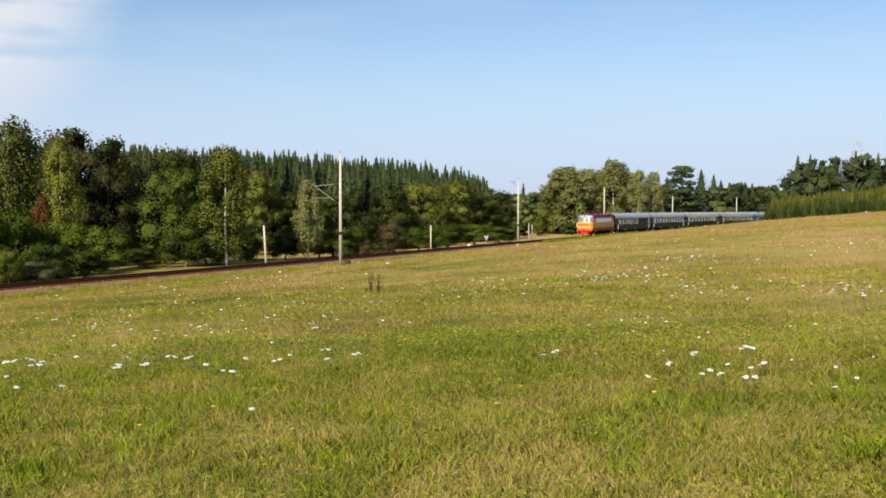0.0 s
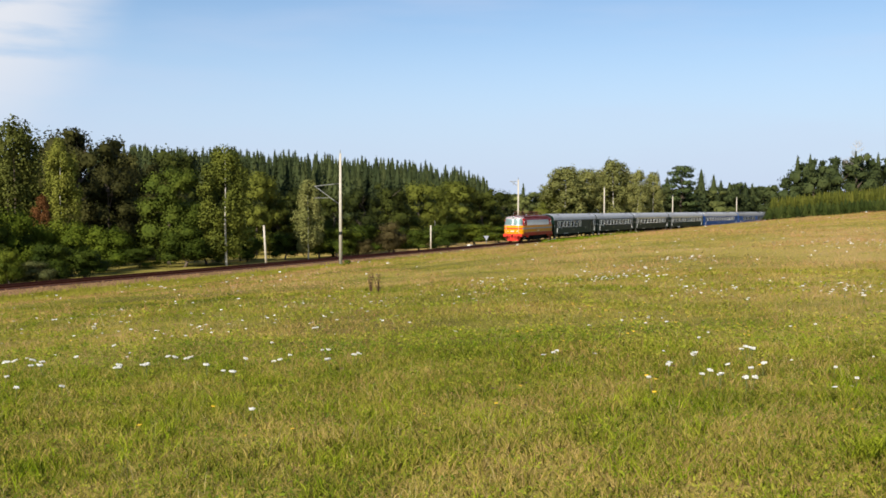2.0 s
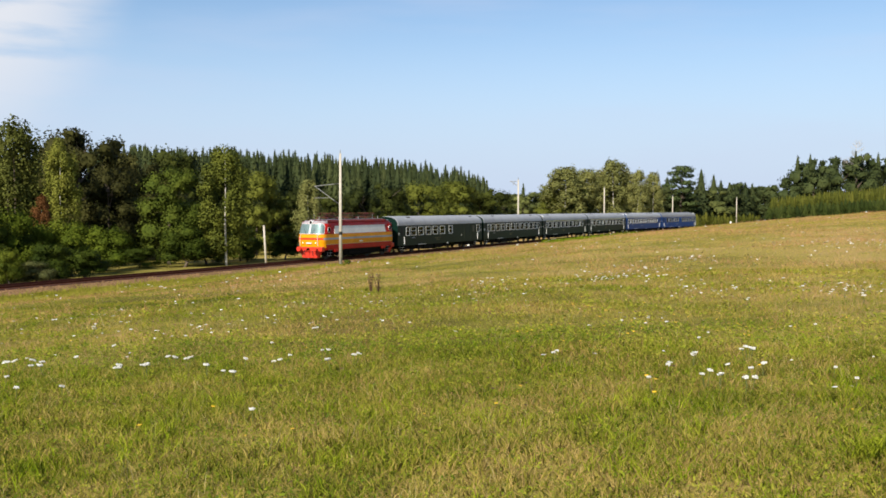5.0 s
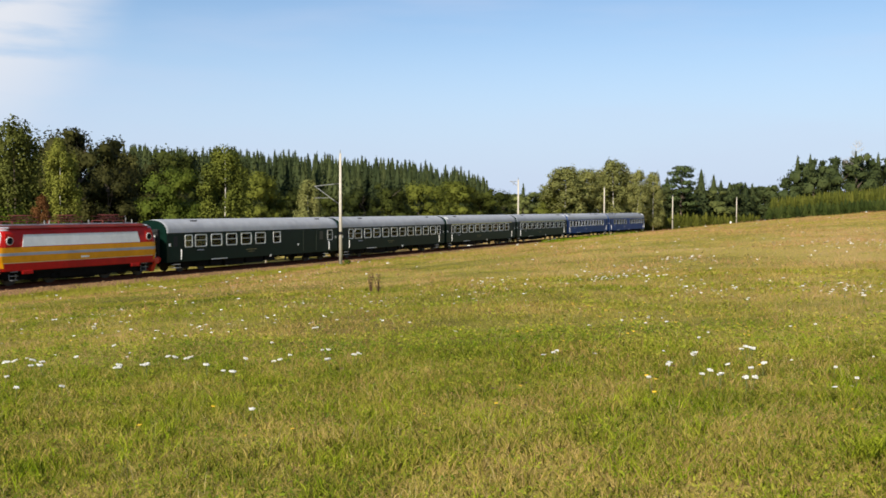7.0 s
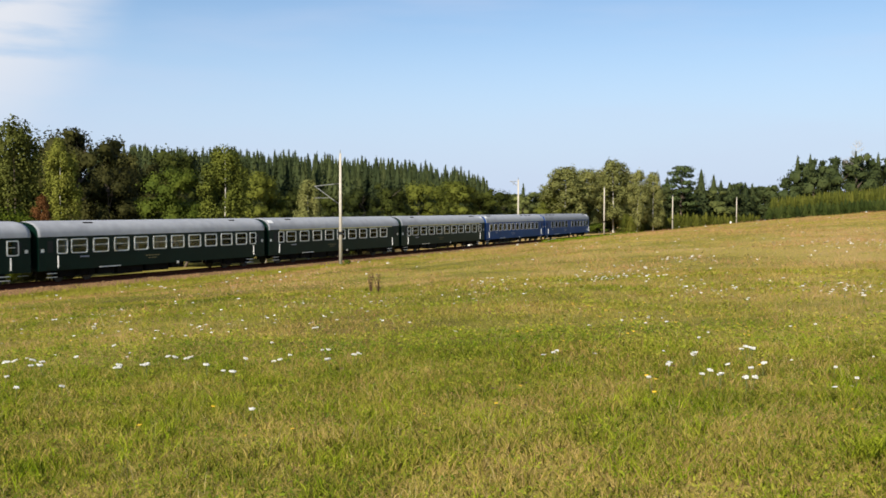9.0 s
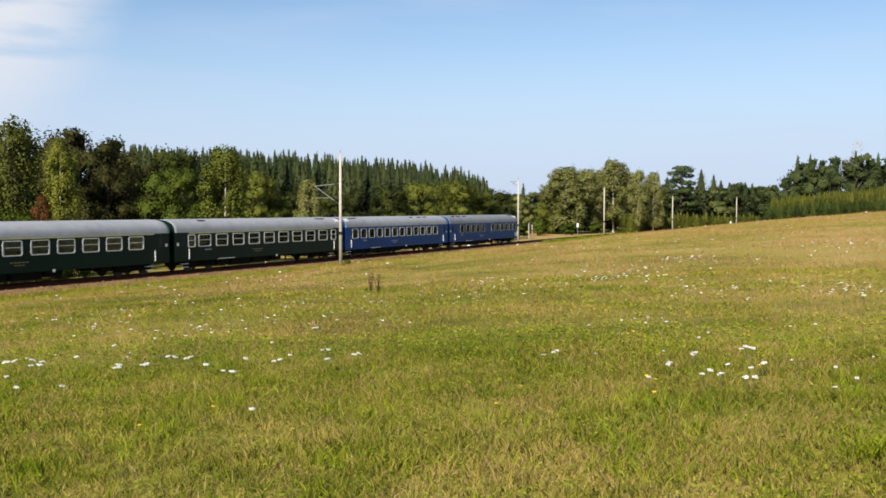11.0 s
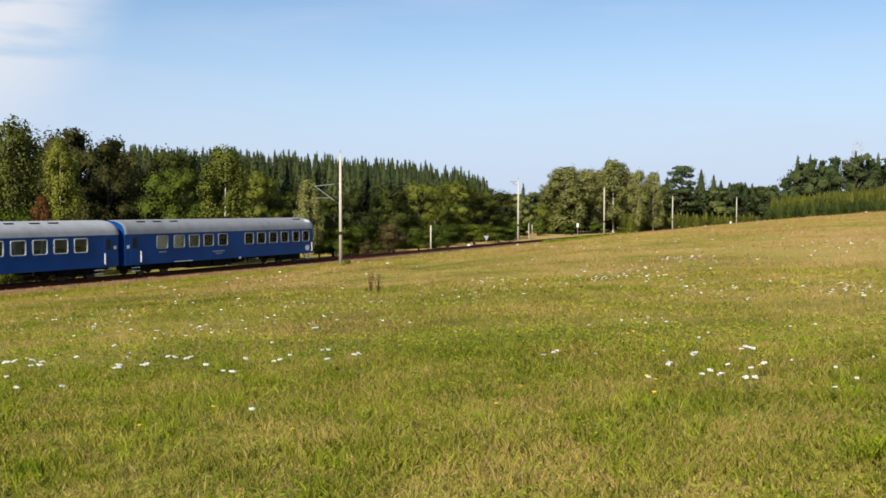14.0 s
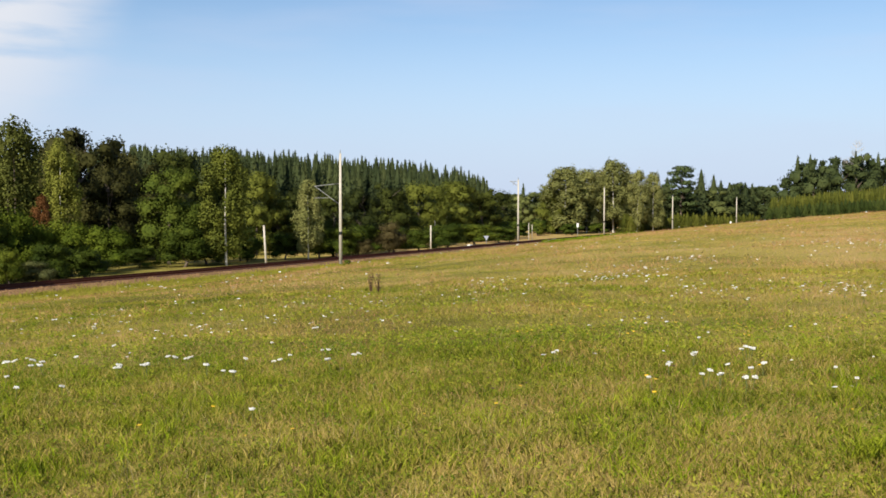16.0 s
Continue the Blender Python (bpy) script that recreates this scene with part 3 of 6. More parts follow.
def yield_sign(x, y, z):
    ob = tagged(new("road_sign"), "white triangular give-way sign seen from behind on a pole", "road sign")
    zb = z_at(x, y)
    ob.matrix_basis = pose(x, y, zb, 0, 0, 8)
    bm = bmnew()
    tube(bm, (0, 0, -0.2), (0, 0, z - zb), 0.04)
    part("pole", bm, M["steel"], ob)
    bm = bmnew()
    pts = [(-0.42, z - zb), (0.42, z - zb), (0, z - zb - 0.73)]
    lo = [bm.verts.new((px, -0.06, pz)) for px, pz in pts]
    hi = [bm.verts.new((px, -0.04, pz)) for px, pz in pts]
    bm.faces.new(lo)
    bm.faces.new(hi[::-1])
    for i in range(3):
        bm.faces.new((lo[i], lo[(i + 1) % 3], hi[(i + 1) % 3], hi[i]))
    part("plate", bm, M["greystripe"], ob)


yield_sign(6.6, 149.5, 0.75)


def marker_board(x, y, top, w, h, label):
    ob = tagged(new("marker_board"), label, "track sign", "lineside markers")
    zb = z_at(x, y)
    ob.matrix_basis = pose(x, y, zb, 0, 0, 0)
    bm = bmnew()
    tube(bm, (0, 0, -0.2), (0, 0, top - zb), 0.05)
    part("pole", bm, M["steel"], ob)
    bm = bmnew()
    box(bm, -w / 2, w / 2, -0.08, -0.05, top - zb - h, top - zb, 0.01)
    part("board", bm, M["white"], ob)


marker_board(26.2, 191.0, 2.1, 0.42, 0.8, "small white marker board on a post by the line")
marker_board(80.9, 276.0, 1.4, 0.45, 0.7, "small white marker board among the bushes")
bm = bmnew()
box(bm, -0.36, 0.36, -0.25, 0.25, -0.27, 0.22, 0.04)
stone = part("kilometre_stone", bm, M["white"], None)
stone.matrix_basis = pose(3.9, 142.5, z_at(3.9, 142.5) + 0.25, 0, 0, 60)
tagged(stone, "low white painted stone block beside the track", "stone block")


# ---------------------------------------------------------------- the train
def bogie(parent, x, wheelbase, r, steps=False):
    bm = bmnew()
    for y in (-1.0, 1.0):
        box(bm, x - wheelbase / 2 - 0.45, x + wheelbase / 2 + 0.45, y - 0.10, y + 0.10, 0.34, 0.80, 0.03)
        for xx in (x - wheelbase / 2, x + wheelbase / 2):
            box(bm, xx - 0.17, xx + 0.17, y - 0.02 if y > 0 else y - 0.16, y + 0.16 if y > 0 else y + 0.02, 0.32, 0.62, 0.02)
        for xx in (x - wheelbase / 2 - 0.3, x - wheelbase / 2 + 0.3, x + wheelbase / 2 - 0.3, x + wheelbase / 2 + 0.3):
            tube(bm, (xx, y * 1.02, 0.34), (xx, y * 1.02, 0.62), 0.09, 0.09, 8)
        box(bm, x - 0.42, x + 0.42, y - 0.1, y + 0.1, 0.38, 0.82, 0.03)
    box(bm, x - 0.3, x + 0.3, -1.0, 1.0, 0.5, 0.75)
    b = part("bogie", bm, M["dark"], parent)
    for xx in (x - wheelbase / 2, x + wheelbase / 2):
        for y in (-0.78, 0.78):
            bm = bmnew()
            tube(bm, (xx, y - 0.065, r), (xx, y + 0.065, r), r, r, 24)
            tube(bm, (xx, y + (0.065 if y > 0 else -0.065), r), (xx, y + (0.12 if y > 0 else -0.12), r), 0.16, 0.11, 12)
            part("wheel", bm, M["wheel"], b)
    return b


def buffers(parent, xe, sgn, mat, z=1.05):
    for y in (-0.875, 0.875):
        bm = bmnew()
        tube(bm, (xe - sgn * 0.55, y, z), (xe - sgn * 0.06, y, z), 0.10, 0.08, 12)
        tube(bm, (xe - sgn * 0.06, y, z), (xe, y, z), 0.235, 0.225, 20)
        part("buffer", bm, mat, parent)
    bm = bmnew()
    box(bm, min(xe - sgn * 0.55, xe - sgn * 0.1), max(xe - sgn * 0.55, xe - sgn * 0.1), -0.05, 0.05, 0.92, 1.12)
    tube(bm, (xe - sgn * 0.12, 0, 0.98), (xe - sgn * 0.12, 0, 0.72), 0.035)
    part("coupling", bm, M["dark"], parent)


def window_part(parent, x, w, y, mat_frame, zc=2.37, h=0.98, bar=0.04, thick=0.064):
    """Rounded aluminium frame with a cross bar, and its pane."""
    s = 1 if y > 0 else -1
    out, inn = rounded(w, h, 0.14), rounded(w - 2 * thick, h - 2 * thick, 0.10)
    bm = bmnew()
    rings = []
    for pts, dy in ((out, -0.03), (out, 0.028), (inn, 0.028), (inn, -0.03)):
        rings.append([bm.verts.new((x + px, y + s * dy, zc + pz)) for px, pz in pts])
    n = len(out)
    for a, b in ((0, 1), (1, 2), (2, 3), (3, 0)):
        for i in range(n):
            bm.faces.new((rings[a][i], rings[a][(i + 1) % n], rings[b][(i + 1) % n], rings[b][i]))
    if bar is not None:
        box(bm, x - w / 2 + 0.03, x + w / 2 - 0.03, min(y - s * 0.02, y + s * 0.02), max(y - s * 0.02, y + s * 0.02), zc + bar - 0.018, zc + bar + 0.018)
    f = part("window", bm, mat_frame, parent)
    bm = bmnew()
    a = [bm.verts.new((x + px, y - s * 0.022, zc + pz)) for px, pz in inn]
    b = [bm.verts.new((x + px, y - s * 0.012, zc + pz)) for px, pz in inn]
    bm.faces.new(a)
    bm.faces.new(b)
    for i in range(n):
        bm.faces.new((a[i], a[(i + 1) % n], b[(i + 1) % n], b[i]))
    p = part("pane", bm, M["glass"], f)
    p.visible_shadow = False


HALF, HW, ZB, ZC, ZR = 11.95, 1.41, 0.80, 3.02, 4.05


def coach(label, paint, windows, stripe=None, vents=(), hatch=(0, 0), stencil=True, frame_mat="frame", small=(), crest=None, bar=0.04, thick=0.064, rails=(1.55, 1.55), doors=(True, True), pane_backings=False, luggage=False, roof_mat="roof"):
    """Long-distance coach, nose at +x. windows: (place from the front buffer, width)."""
    ob = tagged(new("railway_coach"), label, "railway coach", "coaches of the train")
    X = lambda d: 12.25 - d
    za, zb = 1.88, 2.86
    spans = sorted((X(c) - w / 2 + 0.02, X(c) + w / 2 - 0.02) for c, w in list(windows) + list(small))
    bm = bmnew()
    for y in (HW, -HW):
        y0, y1 = (y - 0.06, y) if y > 0 else (y, y + 0.06)
        box(bm, -HALF, HALF, y0, y1, ZB, za)
        box(bm, -HALF, HALF, y0, y1, zb, ZC)
        at = -HALF
        for a, b in spans + [(HALF, HALF)]:
            if a > at:
                box(bm, at, a, y0, y1, za, zb)
            at = b
    for x in (HALF, -HALF):
        x0, x1 = (x - 0.06, x) if x > 0 else (x, x + 0.06)
        box(bm, x0, x1, -HW + 0.06, HW - 0.06, ZB, ZC)
    part("body", bm, paint, ob)
    bm = bmnew()
    box(bm, -HALF + 0.1, HALF - 0.1, -1.3, 1.3, 1.0, 1.1)
    for i in range(10):
        c = -9.7 + i * 2.15
        box(bm, c - 0.04, c + 0.04, -0.35, 1.3, 1.1, 2.98)
    box(bm, -HALF + 1.4, HALF - 1.4, -0.40, -0.35, 1.1, 2.98)
    part("interior", bm, M["interior"], ob, "blue-grey compartment walls")
    for i in range(9):
        c = -9.7 + i * 2.15
        for x0 in (c + 0.05, c + 1.5):
            bm = bmnew()
            box(bm, x0, x0 + 0.6, -0.3, 1.2, 1.1, 1.55, 0.03)
            box(bm, x0 if x0 == c + 0.05 else x0 + 0.48, x0 + 0.12 if x0 == c + 0.05 else x0 + 0.6, -0.3, 1.2, 1.55, 2.2, 0.03)
            part("seat", bm, M["seat"], ob)
    # arched roof, slightly drawn in at both ends
    bm = bmnew()
    rings = []
    for x, k in ((-HALF - 0.02, 0.93), (-HALF + 0.25, 0.985), (-HALF + 0.6, 1), (HALF - 0.6, 1), (HALF - 0.25, 0.985), (HALF + 0.02, 0.93)):
        ring = [(-1.425, ZC)] + [(-1.425 * math.cos(t), ZC + 0.02 + (ZR - ZC - 0.02) * k * math.sin(t) ** 0.8) for t in [math.pi * i / 18 for i in range(1, 18)]] + [(1.425, ZC)]
        rings.append([bm.verts.new((x, y, z)) for y, z in ring])
    for a, b in zip(rings, rings[1:]):
        for i in range(len(a) - 1):
            bm.faces.new((a[i], a[i + 1], b[i + 1], b[i]))
    bm.faces.new(rings[0])
    bm.faces.new(rings[-1])
    roof = part("roof", bm, M[roof_mat], ob, smooth=True)
    roof.data.shade_smooth()
    for x in (HALF + 0.015, -HALF - 0.015):
        bm = bmnew()
        pts = [(-1.425, ZC - 0.02)] + [(-1.425 * math.cos(t), ZC + (ZR - ZC) * 0.945 * math.sin(t) ** 0.8) for t in [math.pi * i / 18 for i in range(1, 18)]] + [(1.425, ZC - 0.02)]
        a = [bm.verts.new((x, y, z)) for y, z in pts]
        b = [bm.verts.new((x + math.copysign(0.02, x), y, z)) for y, z in pts]
        bm.faces.new(a)
        bm.faces.new(b)
        for i in range(len(a)):
            bm.faces.new((a[i], a[(i + 1) % len(a)], b[(i + 1) % len(a)], b[i]))
        part("roof_end", bm, paint, ob)
    for x in (HALF, -HALF):
        s = 1 if x > 0 else -1
        bm = bmnew()
        for y0, y1, z0, z1 in ((-0.75, -0.5, 1.0, 3.2), (0.5, 0.75, 1.0, 3.2), (-0.75, 0.75, 3.0, 3.3)):
            box(bm, min(x, x + s * 0.28), max(x, x + s * 0.28), y0, y1, z0, z1, 0.04)
        part("gangway_bellows", bm, M["black"], ob)
        bm = bmnew()
        box(bm, min(x + s * 0.002, x + s * 0.03), max(x + s * 0.002, x + s * 0.03), -0.46, 0.46, 1.1, 2.98)
        part("end_door", bm, M["frame"], ob)
        buffers(ob, s * 12.25, s, M["dark"])
        bogie(ob, s * 8.6, 2.5, 0.46)
        for y in (HW, -HW):
            sy = 1 if y > 0 else -1
            bm = bmnew()
            hx = s * (HALF - rails[0 if s > 0 else 1])
            tube(bm, (hx, y + sy * 0.05, 1.0), (hx, y + sy * 0.05, 1.75), 0.035)
            for z in (1.0, 1.75):
                tube(bm, (hx, y, z), (hx, y + sy * 0.05, z), 0.025)
            part("handrail", bm, M["white"], ob, "white handrail")
            bm = bmnew()
            for i, z in enumerate((0.35, 0.60)):
                box(bm, hx - s * 0.05 if s < 0 else hx + 0.05, hx - s * 0.05 + 0.75 if s < 0 else hx + 0.8, min(y - sy * 0.2, y + sy * 0.02), max(y - sy * 0.2, y + sy * 0.02), z, z + 0.035)
            part("step", bm, M["frame"], ob, "pale worn door step")
            # recessed door leaf with its small window
            if not doors[0 if s > 0 else 1]:
                continue
            bm = bmnew()
            dx = s * (HALF - 0.95)
            box(bm, dx - 0.42, dx + 0.42, min(y, y + sy * 0.012), max(y, y + sy * 0.012), 0.95, 2.95)
            d = part("door", bm, paint, ob)
            bm = bmnew()
            px = s * (HALF - 0.32)
            box(bm, px - 0.12, px + 0.12, min(y + sy * 0.002, y + sy * 0.012), max(y + sy * 0.002, y + sy * 0.012), 2.02, 2.24, 0.003)
            part("plate", bm, M["frame"], ob, "small pale number plate")
            bm = bmnew()
            box(bm, dx - 0.22, dx + 0.22, min(y + sy * 0.014, y + sy * 0.022), max(y + sy * 0.014, y + sy * 0.022), 2.0, 2.75, 0.004)
            part("door_window", bm, M["black"], d, "dark door window")
    for c, w in windows:
        for y in (HW, -HW):
            window_part(ob, X(c), w, y, M[frame_mat], bar=bar, thick=thick)
    for c, w in small:
        for y in (HW, -HW):
            window_part(ob, X(c), w, y, M["frame"])
    # pale sheets added behind the panes, for the sky reflected in the glass
    if pane_backings:
        for c, w in windows:
            bm = bmnew()
            k = 16
            top = [bm.verts.new((X(c) - w / 2 + w * i / k, 1.27 + 0.02 * (i % 2), 2.84)) for i in range(k + 1)]
            low = [bm.verts.new((X(c) - w / 2 + w * i / k, 1.27 + 0.02 * (i % 2), 1.95)) for i in range(k + 1)]
            for i in range(k):
                bm.faces.new((low[i], low[i + 1], top[i + 1], top[i]))
            part("curtain", bm, M["curtain"], ob, "pale grey sheet added behind the pane to brighten the glass")
    if luggage:
        # sliding door of the luggage end: its edges, rail, plate and dim window
        for x in (X(18.35), X(20.5)):
            bm = bmnew()
            box(bm, x - 0.022, x + 0.022, HW + 0.002, HW + 0.03, 1.0, 2.95)
            part("door_edge", bm, M["dooredge"], ob, "worn olive door edge")
        bm = bmnew()
        box(bm, X(21.9), X(18.2), HW + 0.002, HW + 0.035, 2.955, 3.0)
        part("door_rail", bm, paint, ob)
        bm = bmnew()
        box(bm, X(17.55) - 0.09, X(17.55) + 0.09, HW + 0.002, HW + 0.012, 1.52, 1.72, 0.003)
        part("plate", bm, M["frame"], ob, "small pale plate")
        bm = bmnew()
        box(bm, X(21.35) - 0.30, X(21.35) + 0.30, HW + 0.002, HW + 0.012, 1.98, 2.75, 0.003)
        part("dim_window", bm, M["dimglass"], ob, "dark painted-over window")
    bm = bmnew()
    box(bm, -HALF + 0.1, HALF - 0.1, -1.25, 1.25, 0.78, 0.98)
    for a, b, z in ((-6.4, -5.4, 0.50), (-2.0, -0.6, 0.40), (-0.3, 2.1, 0.30), (2.4, 4.9, 0.26), (5.2, 6.7, 0.34)):
        box(bm, a, b, 0.55, 1.2, z, 0.8, 0.03)
        box(bm, a + 0.2, b + 0.1, -1.2, -0.55, z, 0.8, 0.03)
    tube(bm, (-2, 0, 0.55), (0, 0, 0.55), 0.22, 0.22, 12)
    part("underframe", bm, M["dark"], ob)
    bm = bmnew()
    box(bm, 4.8, 6.8, 1.412, 1.43, 0.83, 0.88)
    part("underframe_label", bm, M["white"], ob, "white underframe lettering strip")
    bm = bmnew()
    box(bm, -1.2, -1.0, 1.412, 1.43, 0.72, 0.9)
    part("underframe_plate", bm, M["white"], ob, "small white plate under the body")
    if stripe:
        bm = bmnew()
        for y in (HW, -HW):
            s = 1 if y > 0 else -1
            box(bm, -HALF + 1.6, HALF - 1.6, min(y + s * 0.002, y + s * 0.014), max(y + s * 0.002, y + s * 0.014), 2.93, 3.03)
        part("class_stripe", bm, M["cream"], ob, "pale yellow stripe above the windows")
    if stencil:
        bm = bmnew()
        for i in range(5):
            box(bm, 2.1 - i * 0.30, 2.32 - i * 0.30, HW + 0.002, HW + 0.008, 1.42, 1.50)
        for i in range(3):
            box(bm, 1.8 - i * 0.30, 2.02 - i * 0.30, HW + 0.002, HW + 0.008, 1.25, 1.32)
        tagged(part("lettering_bars", bm, M["greystripe"] if paint is M["blue"] else M["dullgold"], ob, "faded lettering bars"), kind="stuff")
    bm = bmnew()
    box(bm, 7.7, 8.5, HW + 0.002, HW + 0.008, 1.60, 1.68)
    part("route_board", bm, M["greystripe"], ob, "small pale route board")
    if crest is not None:
        bm = bmnew()
        pts = rounded(0.62, 0.46, 0.16)
        a = [bm.verts.new((X(crest) + px, HW + 0.003, 1.28 + pz)) for px, pz in pts]
        b = [bm.verts.new((X(crest) + px, HW + 0.012, 1.28 + pz)) for px, pz in pts]
        bm.faces.new(b)
        for i in range(len(a)):
            bm.faces.new((a[i], a[(i + 1) % len(a)], b[(i + 1) % len(a)], b[i]))
        part("emblem", bm, M["frame"], ob, "pale round-cornered emblem")
    # roof vents and pale end hatches
    for c, w in vents:
        for sy in (-1, 1):
            bm = bmnew()
            box(bm, X(c) - w / 2, X(c) + w / 2, sy * 0.75 - 0.16, sy * 0.75 + 0.16, 3.78, 3.95, 0.03)
            part("roof_vent", bm, M["dark"], ob, "dark roof ventilator")
    for e, on in ((1, hatch[0]), (-1, hatch[1])):
        if on:
            bm = bmnew()
            x0, x1 = sorted((e * (HALF - 0.25), e * (HALF - 0.95)))
            rows = []
            for x in (x0, x1):
                rows.append([bm.verts.new((x, 1.432 * math.cos(t), ZC + 0.03 + (ZR - ZC - 0.0) * math.sin(t) ** 0.8)) for t in [radians(28 + 4 * i) for i in range(6)]])
            for i in range(5):
                bm.faces.new((rows[0][i], rows[0][i + 1], rows[1][i + 1], rows[1][i]))
            h = part("roof_hatch", bm, M["offwhite"], ob, "pale roof end panel")
            sol = h.modifiers.new("thickness", "SOLIDIFY")
            sol.thickness = 0.02
    return ob


def locomotive():
    ob = tagged(new("electric_locomotive"), "red and yellow electric locomotive with rounded glazed cab", "locomotive")
    prof = [(0.95, 7.03, 1.48), (1.46, 7.14, 1.49), (1.84, 7.20, 1.50), (2.09, 7.20, 1.50), (2.43, 7.16, 1.49), (2.75, 7.06, 1.47), (3.10, 6.96, 1.44), (3.42, 6.86, 1.40), (3.60, 6.74, 1.34), (3.72, 6.55, 1.12), (3.80, 6.3, 0.6)]

    def lw(z):
        zs = [p[0] for p in prof]
        return float(np.interp(z, zs, [p[1] for p in prof])), float(np.interp(z, zs, [p[2] for p in prof]))

    def nose(z, phi, end, off=0.0):
        """Point of the rounded cab front at height z; phi -90..90 degrees from side to side."""
        l, w = lw(z)
        ln, t = 0.85, radians(phi)
        c, s = math.cos(t), math.sin(t)
        y = (w + off) * math.copysign(abs(s) ** (2 / 2.9), s)
        x = l - ln + (ln + off) * abs(c) ** (2 / 2.9)
        return end * x, y * end, z

    def ring(z, off=0.0):
        phis = [-90 + 180 * i / 24 for i in range(25)]
        return [nose(z, p, 1, off) for p in phis] + [nose(z, p, -1, off) for p in phis]

    def band(name, zs, mat, off=0.0, label="", cap=False):
        bm = bmnew()
        rs = [[bm.verts.new(v) for v in ring(z, off)] for z in zs]
        n = len(rs[0])
        for a, b in zip(rs, rs[1:]):
            for i in range(n):
                bm.faces.new((a[i], a[(i + 1) % n], b[(i + 1) % n], b[i]))
        if cap:
            bm.faces.new(rs[-1])
            bm.faces.new(rs[0])
        return part(name, bm, mat, ob, label, True)

    band("lower_body", [0.95, 1.2, 1.46], M["red"], label="deep red lower body side")
    band("yellow_band", [1.46, 1.65, 1.91], M["yellow"], label="orange-yellow lower band")
    band("grey_stripe", [1.91, 2.08], M["greystripe"], label="blue-grey waist stripe")
    band("yellow_band", [2.08, 2.26, 2.43], M["yellow"], label="orange-yellow upper band")
    band("cream_line", [1.435, 1.475], M["creamline"], 0.006, "thin cream line under the yellow band")
    band("cream_line", [2.075, 2.10], M["creamline"], 0.006, "thin cream line over the waist stripe")
    band("upper_body", [2.43, 2.75, 3.1, 3.42, 3.60], M["red"], label="deep red upper body side")
    band("roof", [3.60, 3.66, 3.72, 3.76, 3.80], M["darkred"], label="dark red roof", cap=True)

    def panel(name, end, p0, p1, zs, off, mat, label="", parent=None, n=14, shape=None):
        """A curved sheet on the cab front between two angles."""
        bm = bmnew()
        rows = []
        for k, z in enumerate(zs):
            a, b = (p0, p1) if shape is None else shape[k]
            rows.append([bm.verts.new(nose(z, a + (b - a) * i / n, end, off)) for i in range(n + 1)])
        for a, b in zip(rows, rows[1:]):
            for i in range(n):
                bm.faces.new((a[i], a[i + 1], b[i + 1], b[i]))
        return part(name, bm, mat, parent or ob, label, True)

    for end in (1, -1):
        panel("front_panel", end, -80, 80, [1.14, 1.3, 1.6, 1.84, 1.92], 0.015, M["yellow"], "orange-yellow cab front", n=24)
        panel("front_stripe", end, -62, 62, [1.91, 2.0, 2.10], 0.020, M["signalred"], "red panel on the cab front")
        for a, b in ((-66, 0), (0, 66)):
            s = 1 if b > 0 else -1
            zs = [2.46, 2.6, 2.8, 3.0, 3.2, 3.35, 3.45]
            shp = lambda inner, outer: [(inner, outer - max(0, k - 3) ** 2 * 1.3) if s > 0 else (-(outer - max(0, k - 3) ** 2 * 1.3), -inner) for k in range(len(zs))]
            f = panel("windscreen_frame", end, a, b, zs, 0.010, M["frame"], "silver windscreen surround", shape=shp(0.0, 67))
            zs = [2.50, 2.66, 2.82, 3.0, 3.18, 3.32, 3.42]
            panel("windscreen", end, a, b, zs, 0.022, M["cabglass"], "dark curved windscreen", f, shape=shp(0.8, 64))
        panel("cab_roof", end, -88, 88, [3.47, 3.56, 3.64, 3.71], 0.012, M["roof"], "pale grey cab roof edge", n=24)
        # headlamp over the windscreen and two lamp pairs
        hx = nose(3.5, 0, end)[0]
        bm = bmnew()
        tube(bm, (hx - end * 0.35, 0, 3.56), (hx + end * 0.10, 0, 3.56), 0.20, 0.19, 18)
        lamp = part("headlight", bm, M["white"], ob, "round white-rimmed headlight")
        bm = bmnew()
        tube(bm, (hx + end * 0.10, 0, 3.56), (hx + end * 0.12, 0, 3.56), 0.15, 0.14, 16)
        part("lens", bm, M["black"], lamp)
        for y in (-0.72, 0.72):
            lx = nose(1.6, 30, end)[0]
            bm = bmnew()
            tube(bm, (lx - end * 0.3, y, 1.62), (lx + end * 0.10, y, 1.62), 0.15, 0.14, 16)
            lamp = part("lamp", bm, M["yellow"], ob)
            bm = bmnew()
            tube(bm, (lx + end * 0.10, y, 1.62), (lx + end * 0.115, y, 1.62), 0.07, 0.065, 14)
            part("lens", bm, M["lens"], lamp)
        bm = bmnew()
        x0, x1 = sorted((end * 7.24, end * 7.27))
        box(bm, x0, x1, -0.30, 0.30, 1.54, 1.66, 0.005)
        part("number_plate", bm, M["frame"], ob, "pale plate with illegible bars")
        # buffer beam, plough and hoses
        bm = bmnew()
        x0, x1 = sorted((end * 6.68, end * 7.2))
        box(bm, x0, x1, -1.42, 1.42, 0.80, 1.24, 0.05)
        part("buffer_beam", bm, M["signalred"], ob, "bright red buffer beam")
        bm = bmnew()
        x0, x1 = sorted((end * 6.83, end * 7.1))
        lo = [bm.verts.new((x, y, 0.2)) for x, y in ((x0, -0.95), (x1, -0.80), (x1, 0.80), (x0, 0.95))]
